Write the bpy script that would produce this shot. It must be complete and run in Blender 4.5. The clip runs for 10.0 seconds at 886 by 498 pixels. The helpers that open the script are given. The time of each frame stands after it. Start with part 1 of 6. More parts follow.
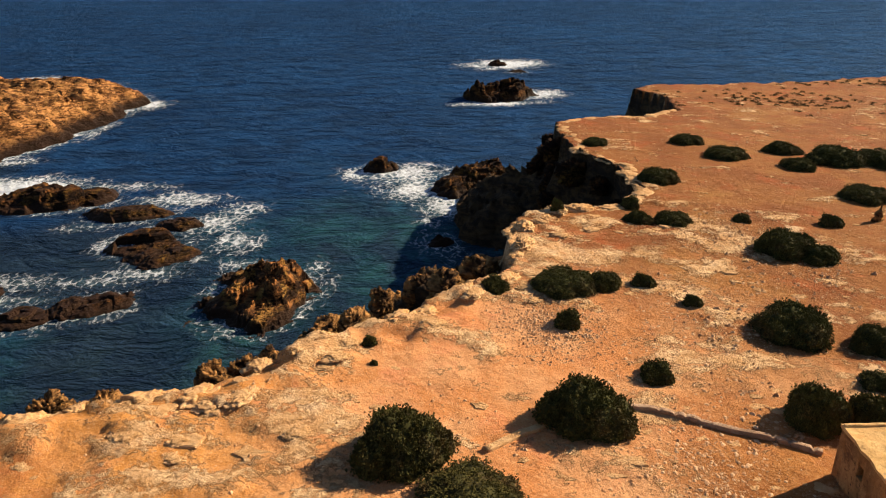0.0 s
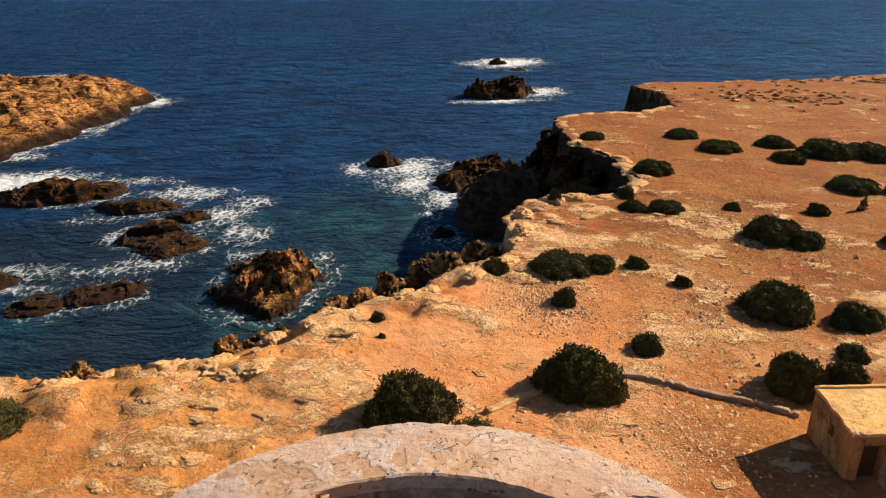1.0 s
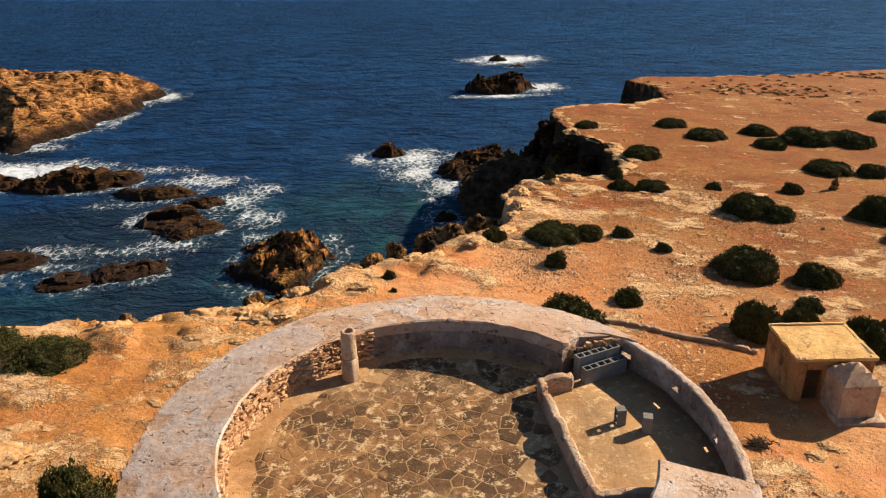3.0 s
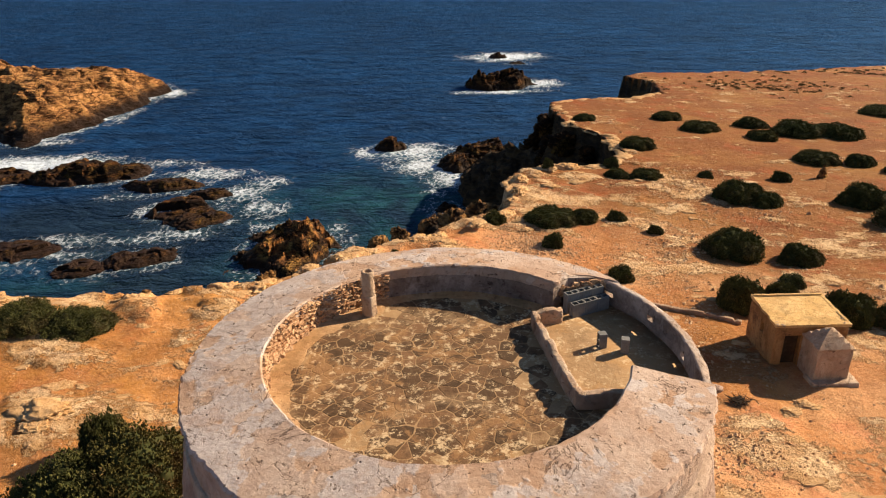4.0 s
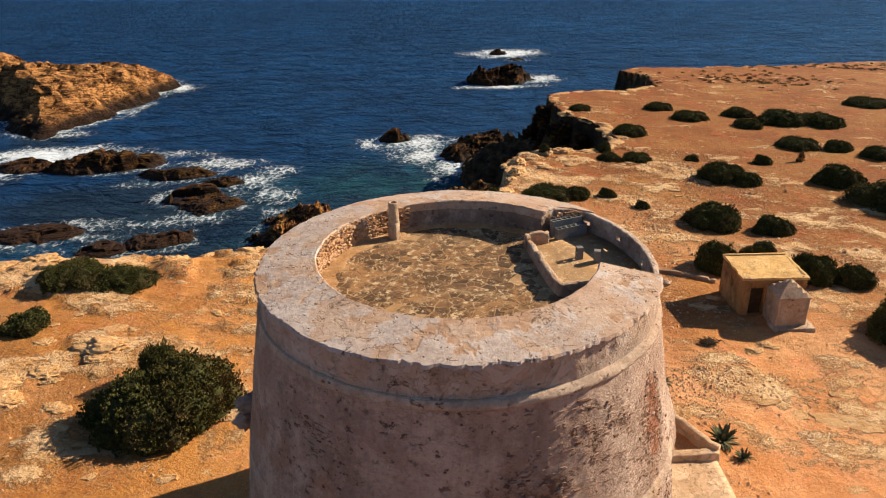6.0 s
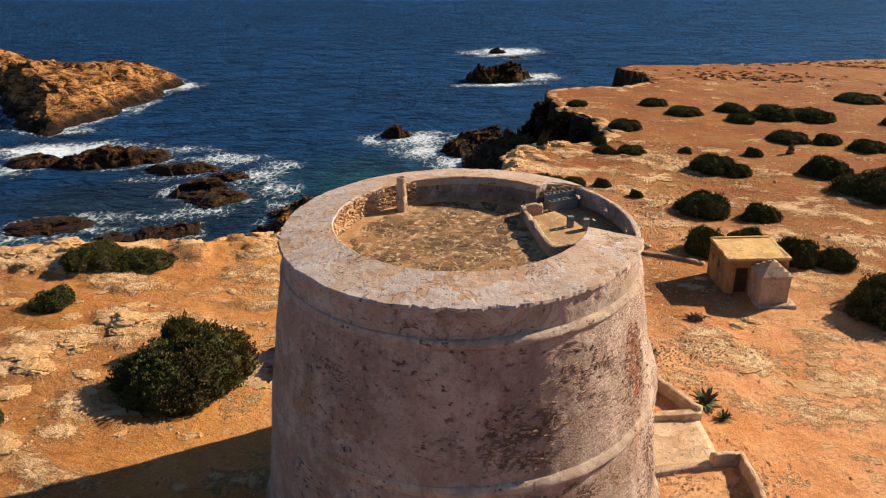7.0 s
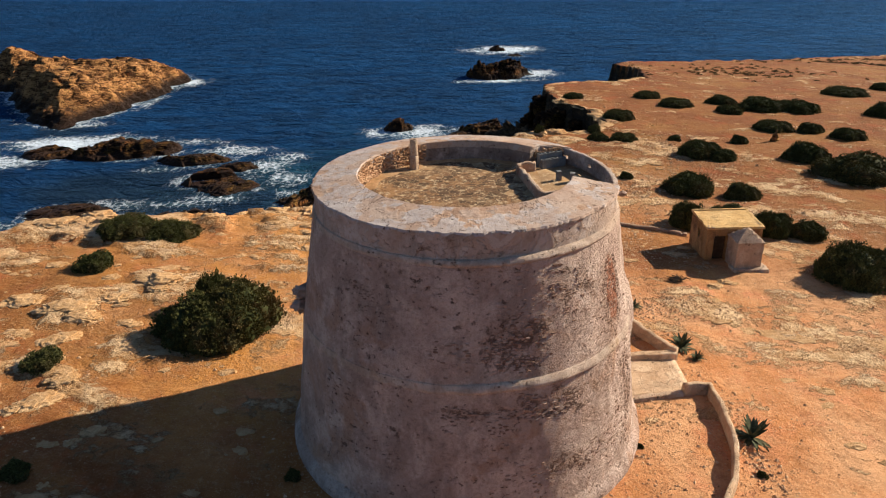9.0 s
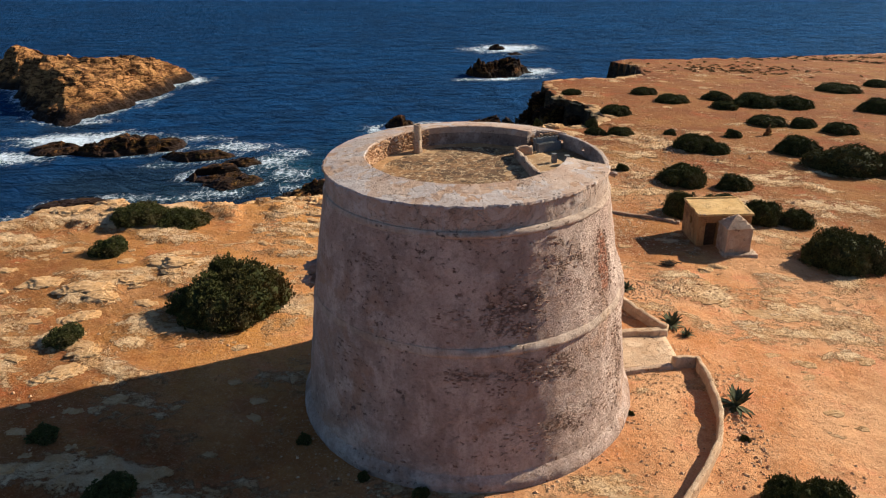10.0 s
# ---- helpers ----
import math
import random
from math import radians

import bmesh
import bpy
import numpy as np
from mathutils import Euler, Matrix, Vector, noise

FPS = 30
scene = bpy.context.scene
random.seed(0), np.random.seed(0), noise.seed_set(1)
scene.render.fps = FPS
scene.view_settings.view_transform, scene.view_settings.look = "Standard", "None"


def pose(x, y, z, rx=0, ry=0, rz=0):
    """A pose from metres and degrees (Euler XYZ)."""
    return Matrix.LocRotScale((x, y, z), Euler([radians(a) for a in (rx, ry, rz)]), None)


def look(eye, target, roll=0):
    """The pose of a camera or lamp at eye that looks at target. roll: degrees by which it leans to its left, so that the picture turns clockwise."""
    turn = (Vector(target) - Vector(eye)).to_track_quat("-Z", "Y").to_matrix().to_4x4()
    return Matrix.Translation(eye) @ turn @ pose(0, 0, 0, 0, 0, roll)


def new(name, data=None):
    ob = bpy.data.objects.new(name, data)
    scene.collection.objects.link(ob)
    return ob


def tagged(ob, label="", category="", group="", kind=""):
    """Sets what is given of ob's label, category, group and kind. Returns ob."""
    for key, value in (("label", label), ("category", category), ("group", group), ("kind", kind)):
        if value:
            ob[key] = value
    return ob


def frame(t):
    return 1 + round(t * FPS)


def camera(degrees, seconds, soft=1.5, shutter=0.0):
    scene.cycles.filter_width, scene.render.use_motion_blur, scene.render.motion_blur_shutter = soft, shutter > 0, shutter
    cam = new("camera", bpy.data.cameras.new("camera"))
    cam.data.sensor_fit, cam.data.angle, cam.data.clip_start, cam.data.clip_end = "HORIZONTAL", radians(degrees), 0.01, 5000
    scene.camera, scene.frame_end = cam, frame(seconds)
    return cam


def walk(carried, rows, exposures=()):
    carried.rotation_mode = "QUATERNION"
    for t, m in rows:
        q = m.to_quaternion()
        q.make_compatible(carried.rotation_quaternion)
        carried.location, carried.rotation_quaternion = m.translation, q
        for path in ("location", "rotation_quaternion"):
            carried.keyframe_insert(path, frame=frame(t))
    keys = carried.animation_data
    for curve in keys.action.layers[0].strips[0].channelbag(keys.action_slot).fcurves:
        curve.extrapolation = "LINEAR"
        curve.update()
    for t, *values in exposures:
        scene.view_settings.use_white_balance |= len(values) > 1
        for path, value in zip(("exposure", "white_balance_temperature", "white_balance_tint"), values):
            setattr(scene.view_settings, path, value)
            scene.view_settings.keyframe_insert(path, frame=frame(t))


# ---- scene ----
cam = camera(62.57, 10.0, soft=1.15)
# seconds, eye, degrees: tilt, roll, yaw
PATH = [
    (0.0, 0.713, -3.323, 20.609, -23.969, -1.010, -0.036),
    (0.5, 0.603, -4.708, 20.614, -23.959, -1.021, -0.033),
    (1.0, 0.486, -6.084, 20.620, -23.957, -0.986, -0.035),
    (1.5, 0.365, -7.462, 20.655, -23.973, -0.981, -0.009),
    (2.0, 0.294, -8.900, 20.712, -23.998, -0.981, 0.008),
    (2.5, 0.244, -10.355, 20.772, -23.945, -0.983, 0.011),
    (4.0, -0.029, -14.821, 20.618, -24.023, -0.973, 0.034),
    (4.5, -0.133, -16.196, 20.634, -24.006, -0.974, 0.058),
    (5.0, -0.222, -17.552, 20.655, -24.052, -0.955, 0.030),
    (5.5, -0.328, -18.909, 20.674, -24.062, -0.980, 0.055),
    (7.0, -0.587, -22.992, 20.671, -24.053, -0.993, 0.004),
    (7.5, -0.693, -24.252, 20.688, -23.984, -1.002, 0.021),
    (8.0, -0.790, -25.486, 20.638, -23.987, -0.995, -0.005),
    (8.5, -0.872, -26.704, 20.554, -24.042, -0.997, -0.010),
    (9.0, -0.929, -27.855, 20.532, -23.999, -0.991, -0.026),
    (9.5, -0.983, -28.939, 20.515, -23.931, -1.002, -0.028),
    (10.0, -1.052, -30.017, 20.427, -23.988, -1.009, -0.038),
]


def eye_pose(x, y, z, tilt, roll, yaw):
    a, b = radians(tilt), radians(yaw)
    way = Vector((-math.sin(b) * math.cos(a), math.cos(b) * math.cos(a), math.sin(a)))
    return look((x, y, z), Vector((x, y, z)) + way, roll)


walk(cam, [(t, eye_pose(x, y, z, tilt, roll, yaw)) for t, x, y, z, tilt, roll, yaw in PATH], exposures=[(0.0, 1.12, 6760, 11), (2.5, 1.12, 6530, 9.5), (5.5, 1.10, 6350, 8.5), (8.5, 0.99, 5800, 6), (10.0, 0.95, 5520, 4)])

# ---- world, sun, exposure ----
SUN_AZ, SUN_EL = 65.0, 28.0
TO_SUN = Vector((math.sin(radians(SUN_AZ)) * math.cos(radians(SUN_EL)), math.cos(radians(SUN_AZ)) * math.cos(radians(SUN_EL)), math.sin(radians(SUN_EL))))
world = bpy.data.worlds.new("sky")
scene.world = world
world.use_nodes = True
sky = world.node_tree.nodes.new("ShaderNodeTexSky")
sky.sky_type, sky.sun_disc = "NISHITA", False
sky.sun_elevation, sky.sun_rotation = radians(SUN_EL), radians(SUN_AZ)
sky.air_density, sky.dust_density, sky.ozone_density = 1.0, 0.4, 2.2
world.node_tree.links.new(sky.outputs[0], world.node_tree.nodes["Background"].inputs[0])
world.node_tree.nodes["Background"].inputs[1].default_value = 0.047
sun = new("sun", bpy.data.lights.new("sun", "SUN"))
sun.data.energy, sun.data.angle, sun.data.color = 5.0, radians(0.6), (1.0, 0.80, 0.55)
sun.matrix_world = look(TO_SUN * 100, (0, 0, 0))

SEA = -15.35


# ---- materials ----
class Nodes:
    """A small helper that adds and links shader nodes."""

    def __init__(self, name):
        self.mat = bpy.data.materials.new(name)
        self.mat.use_nodes = True
        self.tree = self.mat.node_tree
        self.bsdf = self.tree.nodes["Principled BSDF"]

    def add(self, kind, values=(), out=0, operation="", interpolation_type="", feature="", attribute_name=""):
        node = self.tree.nodes.new("ShaderNode" + kind)
        if operation:
            node.operation = operation
        if interpolation_type:
            node.interpolation_type = interpolation_type
        if feature:
            node.feature = feature
        if attribute_name:
            node.attribute_name = attribute_name
        for key, value in dict(values).items():
            self.put(node.inputs[key], value)
        return node.outputs[out]

    def put(self, socket, value):
        if isinstance(value, bpy.types.NodeSocket):
            self.tree.links.new(value, socket)
        elif isinstance(value, tuple) and len(value) == 3 and len(socket.default_value) == 4:
            socket.default_value = (*value, 1)
        else:
            socket.default_value = value

    def coords(self, scale=(1, 1, 1), generated=False):
        co = self.add("TexCoord", out=0 if generated else 3)
        return self.add("Mapping", {"Vector": co, "Scale": scale})

    def noise(self, co, scale, detail=5.0, rough=0.55, warp=0.0, out=0):
        return self.add("TexNoise", {"Vector": co, "Scale": scale, "Detail": detail, "Roughness": rough, "Distortion": warp}, out)

    def cells(self, co, scale, feature="F1", out=0, random=1.0):
        return self.add("TexVoronoi", {"Vector": co, "Scale": scale, "Randomness": random}, out, feature=feature)

    def band(self, value, low, high, a=0.0, b=1.0):
        return self.add("MapRange", {"Value": value, "From Min": low, "From Max": high, "To Min": a, "To Max": b}, interpolation_type="SMOOTHSTEP")

    def math(self, op, a, b=0.0):
        return self.add("Math", {0: a, 1: b}, operation=op)

    def mix(self, t, a, b, blend="MIX"):
        node = self.tree.nodes.new("ShaderNodeMix")
        node.data_type, node.blend_type = "RGBA", blend
        self.put(node.inputs[0], t), self.put(node.inputs[6], a), self.put(node.inputs[7], b)
        return node.outputs[2]

    def bump(self, height, strength, distance, normal=None):
        values = {"Height": height, "Strength": strength, "Distance": distance}
        if normal is not None:
            values["Normal"] = normal
        return self.add("Bump", values)

    def done(self, colour, rough=0.9, normal=None, **more):
        self.put(self.bsdf.inputs["Base Color"], colour), self.put(self.bsdf.inputs["Roughness"], rough)
        if normal is not None:
            self.put(self.bsdf.inputs["Normal"], normal)
        for key, value in more.items():
            self.put(self.bsdf.inputs[key.replace("_", " ")], value)
        return self.mat


def ground_material():
    n = Nodes("soil_and_limestone")
    co = n.coords()
    dust = n.add("Attribute", out=2, attribute_name="dust")
    yellow = n.add("Attribute", out=2, attribute_name="ochre")
    # red earth, trodden sandy dust and ochre sand in broad drifts
    red = n.mix(n.band(n.noise(co, 0.10, 6, 0.6, 0.4), 0.38, 0.62), (0.185, 0.059, 0.016), (0.245, 0.098, 0.028))
    red = n.mix(n.band(n.noise(co, 0.31, 6, 0.62, 0.5), 0.50, 0.68), red, (0.270, 0.070, 0.019))
    red = n.mix(n.math("MULTIPLY", n.band(n.noise(co, 0.075, 6, 0.62, 0.5), 0.50, 0.66), 0.7), red, (0.300, 0.140, 0.038))
    sandy = n.mix(n.band(n.noise(co, 0.16, 6, 0.62, 0.3), 0.38, 0.64), (0.475, 0.196, 0.070), (0.565, 0.300, 0.146))
    sandy = n.mix(n.math("MULTIPLY", yellow, n.band(n.noise(co, 0.13, 5), 0.3, 0.6, 0.35, 1.0)), sandy, (0.455, 0.200, 0.046))
    sandy = n.mix(n.math("MULTIPLY", n.band(n.noise(co, 0.24, 7, 0.66, 0.6), 0.52, 0.66), 0.6), sandy, (0.52, 0.190, 0.092))
    drift = n.math("ADD", dust, n.math("MULTIPLY", n.math("SUBTRACT", n.noise(co, 0.2, 7, 0.66, 0.4), 0.5), 1.3))
    soil = n.mix(n.band(drift, 0.15, 0.95), red, sandy)
    soil = n.mix(n.math("MULTIPLY", n.band(n.noise(co, 0.55, 9, 0.72, 0.4), 0.50, 0.66), 0.36), soil, n.mix(dust, (0.14, 0.055, 0.020), (0.32, 0.125, 0.042)))
    # grit: dark crumbs and pale chips at three sizes
    soil = n.mix(n.math("MULTIPLY", n.band(n.noise(co, 1.9, 9, 0.76), 0.50, 0.62), 0.38), soil, n.mix(dust, (0.13, 0.048, 0.018), (0.25, 0.095, 0.035)))
    soil = n.mix(n.math("MULTIPLY", n.band(n.noise(co, 3.1, 8, 0.78, 0.3), 0.555, 0.63), n.math("ADD", 0.22, n.math("MULTIPLY", dust, 0.30))), soil, (0.60, 0.37, 0.19))
    soil = n.mix(n.math("MULTIPLY", n.band(n.noise(co, 8, 6, 0.78), 0.53, 0.66), n.math("ADD", 0.25, n.math("MULTIPLY", dust, 0.22))), soil, (0.60, 0.38, 0.21))
    soil = n.mix(n.math("MULTIPLY", n.band(n.noise(co, 12, 5, 0.75), 0.56, 0.66), 0.55), soil, (0.14, 0.056, 0.026))
    # bare limestone, ragged and dusted over at its margins
    bare = n.add("Attribute", out=2, attribute_name="bare")
    field = n.math("ADD", n.math("ADD", 0.15, n.math("MULTIPLY", bare, 0.70)), n.math("MULTIPLY", n.math("SUBTRACT", n.noise(n.coords((0.8, 1.15, 1)), 0.75, 11, 0.72, 0.3), 0.5), 0.85))
    field = n.math("ADD", field, n.math("MULTIPLY", n.math("SUBTRACT", n.noise(co, 3.6, 9, 0.78), 0.5), 0.50))
    mask = n.band(field, 0.555, 0.615)
    halo = n.math("MULTIPLY", n.band(field, 0.46, 0.57), 0.22)
    stone = n.mix(n.band(n.noise(co, 0.7, 8, 0.68), 0.38, 0.64), (0.51, 0.297, 0.136), (0.66, 0.458, 0.268))
    stone = n.mix(n.math("MULTIPLY", n.band(n.noise(co, 0.45, 6, 0.65, 0.4), 0.54, 0.66), 0.45), stone, (0.52, 0.385, 0.265))
    stone = n.mix(n.math("MULTIPLY", n.band(n.noise(co, 3.6, 9, 0.78), 0.54, 0.66), 0.38), stone, (0.30, 0.165, 0.085))
    stone = n.mix(n.math("MULTIPLY", n.band(n.noise(co, 1.3, 8, 0.7, 0.6), 0.55, 0.66), 0.6), stone, (0.46, 0.20, 0.075))
    torn = n.math("ABSOLUTE", n.math("SUBTRACT", n.noise(co, 0.8, 8, 0.66, 0.8), 0.5))
    crack = n.math("MULTIPLY", n.band(torn, 0.016, 0.004), n.band(n.noise(co, 0.6, 4), 0.46, 0.58))
    stone = n.mix(n.math("MULTIPLY", crack, 0.6), stone, (0.13, 0.06, 0.03))
    colour = n.mix(halo, soil, n.mix(dust, (0.36, 0.175, 0.075), (0.60, 0.36, 0.20)))
    colour = n.mix(n.math("MULTIPLY", mask, 0.92), colour, stone)
    chips = n.band(n.cells(n.add("VectorMath", {0: co, 1: n.noise(co, 5, 3, out=1)}, operation="ADD"), 4.5, "F1"), 0.20, 0.14)
    some = n.band(n.noise(co, 0.5, 4), 0.46, 0.6)
    colour = n.mix(n.math("MULTIPLY", n.math("MULTIPLY", chips, some), 0.7), colour, (0.56, 0.39, 0.25))
    # cliff faces: dark rock colour that also carries the shade lying on them
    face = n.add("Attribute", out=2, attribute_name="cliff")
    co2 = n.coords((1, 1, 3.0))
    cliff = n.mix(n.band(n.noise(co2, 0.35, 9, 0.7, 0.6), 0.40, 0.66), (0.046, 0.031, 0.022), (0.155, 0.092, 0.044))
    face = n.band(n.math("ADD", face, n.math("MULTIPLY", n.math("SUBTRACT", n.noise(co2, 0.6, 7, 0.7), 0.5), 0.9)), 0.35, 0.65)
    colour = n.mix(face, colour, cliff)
    soft = n.math("SUBTRACT", 1.0, face)
    h = n.math("ADD", n.math("MULTIPLY", mask, 0.22), n.math("MULTIPLY", n.noise(co, 1.7, 11, 0.70), n.math("SUBTRACT", 0.95, n.math("MULTIPLY", dust, 0.45))))
    h = n.math("ADD", h, n.math("MULTIPLY", n.math("MULTIPLY", mask, n.noise(co, 2.4, 9, 0.72, 0.4)), 0.9))
    h = n.math("ADD", h, n.math("MULTIPLY", chips, 0.3))
    h = n.math("MULTIPLY", n.math("SUBTRACT", h, n.math("MULTIPLY", n.math("MULTIPLY", crack, mask), 0.3)), soft)
    h2 = n.math("MULTIPLY", n.math("MULTIPLY", face, n.noise(co2, 0.7, 10, 0.72, 0.5)), 5.0)
    return n.done(colour, 0.95, n.bump(n.math("ADD", h, h2), 1.0, 0.3), Specular_IOR_Level=0.12)


def rock_material(name, dark, light, wet=1.5, layers=2.6, relief=0.35, crevice=0.5, share=(0.45, 0.60), ochre=(0.32, 0.17, 0.07)):
    n = Nodes(name)
    co = n.coords((1, 1, layers))
    flat = n.coords()
    rnd = n.add("ObjectInfo", out=5)
    c = n.mix(n.band(n.noise(co, 0.38, 8, 0.66, 0.5), *share), dark, light)
    c = n.mix(n.math("MULTIPLY", n.band(n.noise(flat, 0.55, 6, 0.65), 0.50, 0.62), 0.7), c, n.mix(rnd, light, ochre))
    bed = n.noise(n.coords((0.22, 0.22, 1.4)), 1.0, 7, 0.66, 0.7)
    seam = n.math("MULTIPLY", n.band(n.math("ABSOLUTE", n.math("SUBTRACT", bed, 0.52)), 0.04, 0.012), n.band(n.noise(flat, 0.35, 4), 0.40, 0.55))
    torn = n.noise(flat, 0.8, 7, 0.68, 1.2)
    crack = n.math("MULTIPLY", n.band(n.math("ABSOLUTE", n.math("SUBTRACT", torn, 0.5)), 0.03, 0.008), n.band(n.noise(flat, 0.4, 4), 0.44, 0.56))
    crack = n.math("MAXIMUM", seam, crack)
    c = n.mix(n.math("MULTIPLY", crack, crevice), c, tuple(v * 0.3 for v in dark))
    c = n.mix(n.math("MULTIPLY", n.band(n.noise(flat, 3.0, 7, 0.7), 0.54, 0.70), 0.6), c, tuple(v * 0.6 for v in dark))
    if wet:
        z = n.add("SeparateXYZ", {0: n.add("NewGeometry")}, 2)
        z = n.math("ADD", z, n.math("MULTIPLY", n.math("SUBTRACT", n.noise(flat, 0.3, 5), 0.5), 2.6))
        damp = n.band(z, SEA + wet, SEA + wet * 0.35)
        c = n.mix(damp, c, (0.026, 0.0125, 0.007))
        rough = n.math("SUBTRACT", 0.92, n.math("MULTIPLY", damp, 0.3))
    else:
        rough = 0.92
    h = n.math("SUBTRACT", n.noise(co, 0.8, 9, 0.66, 0.4), n.math("MULTIPLY", crack, 0.35))
    return n.done(c, rough, n.bump(h, 1.0, relief), Specular_IOR_Level=0.1)


def pale_rock_material():
    n = Nodes("pale_limestone")
    co = n.coords()
    c = n.mix(n.band(n.noise(co, 0.8, 8, 0.66, 0.4), 0.35, 0.66), (0.43, 0.237, 0.098), (0.60, 0.408, 0.228))
    c = n.mix(n.band(n.noise(co, 5.0, 6, 0.7), 0.55, 0.75), c, (0.24, 0.16, 0.10))
    return n.done(c, 0.95, n.bump(n.noise(co, 2.6, 10, 0.72), 0.9, 0.18), Specular_IOR_Level=0.15)


def sea_material():
    n = Nodes("sea_water")
    co = n.coords()
    shallow = n.add("Attribute", out=2, attribute_name="shallow")
    patch = n.noise(co, 0.045, 6, 0.62, 0.6)
    near = n.band(n.math("ADD", shallow, n.math("MULTIPLY", n.math("SUBTRACT", patch, 0.5), 0.8)), 0.08, 0.58)
    c = n.mix(n.band(n.noise(co, 0.02, 5), 0.35, 0.7), (0.0020, 0.0170, 0.060), (0.0032, 0.0270, 0.088))
    c = n.mix(near, c, n.mix(n.band(n.noise(co, 0.16, 6, 0.6, 0.5), 0.35, 0.62), (0.0080, 0.026, 0.027), (0.0100, 0.047, 0.044)))
    beds = n.add("Attribute", out=2, attribute_name="weed")
    weed = n.math("MAXIMUM", n.math("MULTIPLY", n.band(n.noise(co, 0.11, 7, 0.64, 0.8), 0.50, 0.64), near), n.band(n.math("ADD", beds, n.math("MULTIPLY", n.math("SUBTRACT", patch, 0.5), 1.2)), 0.25, 0.8))
    c = n.mix(n.math("MULTIPLY", weed, 0.93), c, (0.0068, 0.0110, 0.0125))
    # shaded troughs and brighter wave faces, put into the water colour by noise
    wave_shade = n.noise(n.coords((0.45, 0.95, 1)), 0.30, 10, 0.68, 0.8)
    c = n.mix(n.band(wave_shade, 0.40, 0.62), n.mix(1.0, c, (0.32, 0.33, 0.36), "MULTIPLY"), n.mix(1.0, c, (1.15, 1.18, 1.14), "MULTIPLY"))
    # foam: a torn web that closes up to solid white where it breaks
    foam = n.add("Attribute", out=2, attribute_name="foam")
    lay = n.coords((1.0, 0.75, 1))
    cloud = n.noise(lay, 0.22, 9, 0.70, 0.7)
    fine = n.noise(lay, 2.0, 9, 0.76, 0.5)
    curl = n.add("VectorMath", {0: n.noise(lay, 0.55, 7, 0.68, out=1), 1: (2.6, 2.6, 0.0)}, operation="MULTIPLY")
    web = n.cells(n.add("VectorMath", {0: lay, 1: curl}, operation="ADD"), 0.95, "DISTANCE_TO_EDGE")
    web = n.band(web, 0.16, 0.02)
    level = n.math("ADD", n.math("MULTIPLY", foam, 1.0), n.math("MULTIPLY", n.math("SUBTRACT", cloud, 0.5), 1.5))
    grain = n.math("ADD", n.math("MULTIPLY", n.math("SUBTRACT", fine, 0.5), 1.5), n.math("MULTIPLY", web, 0.26))
    white = n.math("MULTIPLY", n.band(n.math("ADD", level, grain), 0.48, 0.92), n.band(foam, 0.05, 0.26))
    caps = n.math("MULTIPLY", n.band(n.noise(n.coords((0.3, 0.8, 1)), 0.9, 7, 0.70, 0.5), 0.675, 0.72), n.band(n.noise(co, 0.8, 5, 0.7), 0.48, 0.6))
    white = n.math("MAXIMUM", white, n.math("MULTIPLY", caps, 0.55))
    milk = n.math("MULTIPLY", n.math("MULTIPLY", n.band(level, 0.10, 0.6), n.band(foam, 0.2, 0.6)), 0.34)
    c = n.mix(milk, c, (0.055, 0.125, 0.145))
    c = n.mix(white, c, (0.62, 0.69, 0.78))
    wave = n.coords((0.62, 1.0, 1))
    h = n.math("ADD", n.math("MULTIPLY", n.noise(wave, 0.22, 7, 0.60, 0.7), 1.5), n.math("MULTIPLY", n.noise(wave, 0.95, 7, 0.66, 0.5), 0.50))
    h = n.math("ADD", h, n.math("MULTIPLY", white, 0.12))
    normal = n.bump(h, 1.0, 1.35)
    n.done(c, 0.9, normal, Specular_IOR_Level=0.0)
    gloss = n.add("BsdfGlossy", {"Color": (0.27, 0.54, 1.0), "Roughness": 0.66, "Normal": normal})
    facing = n.add("LayerWeight", {"Blend": 0.5, "Normal": normal}, 1)
    share = n.math("ADD", 0.006, n.math("MULTIPLY", n.math("POWER", facing, 5.0), 0.21))
    share = n.math("MULTIPLY", share, n.math("SUBTRACT", 1.0, white))
    both = n.add("MixShader", {0: share, 1: n.bsdf.outputs[0], 2: gloss})
    n.tree.links.new(both, n.tree.nodes["Material Output"].inputs[0])
    return n.mat


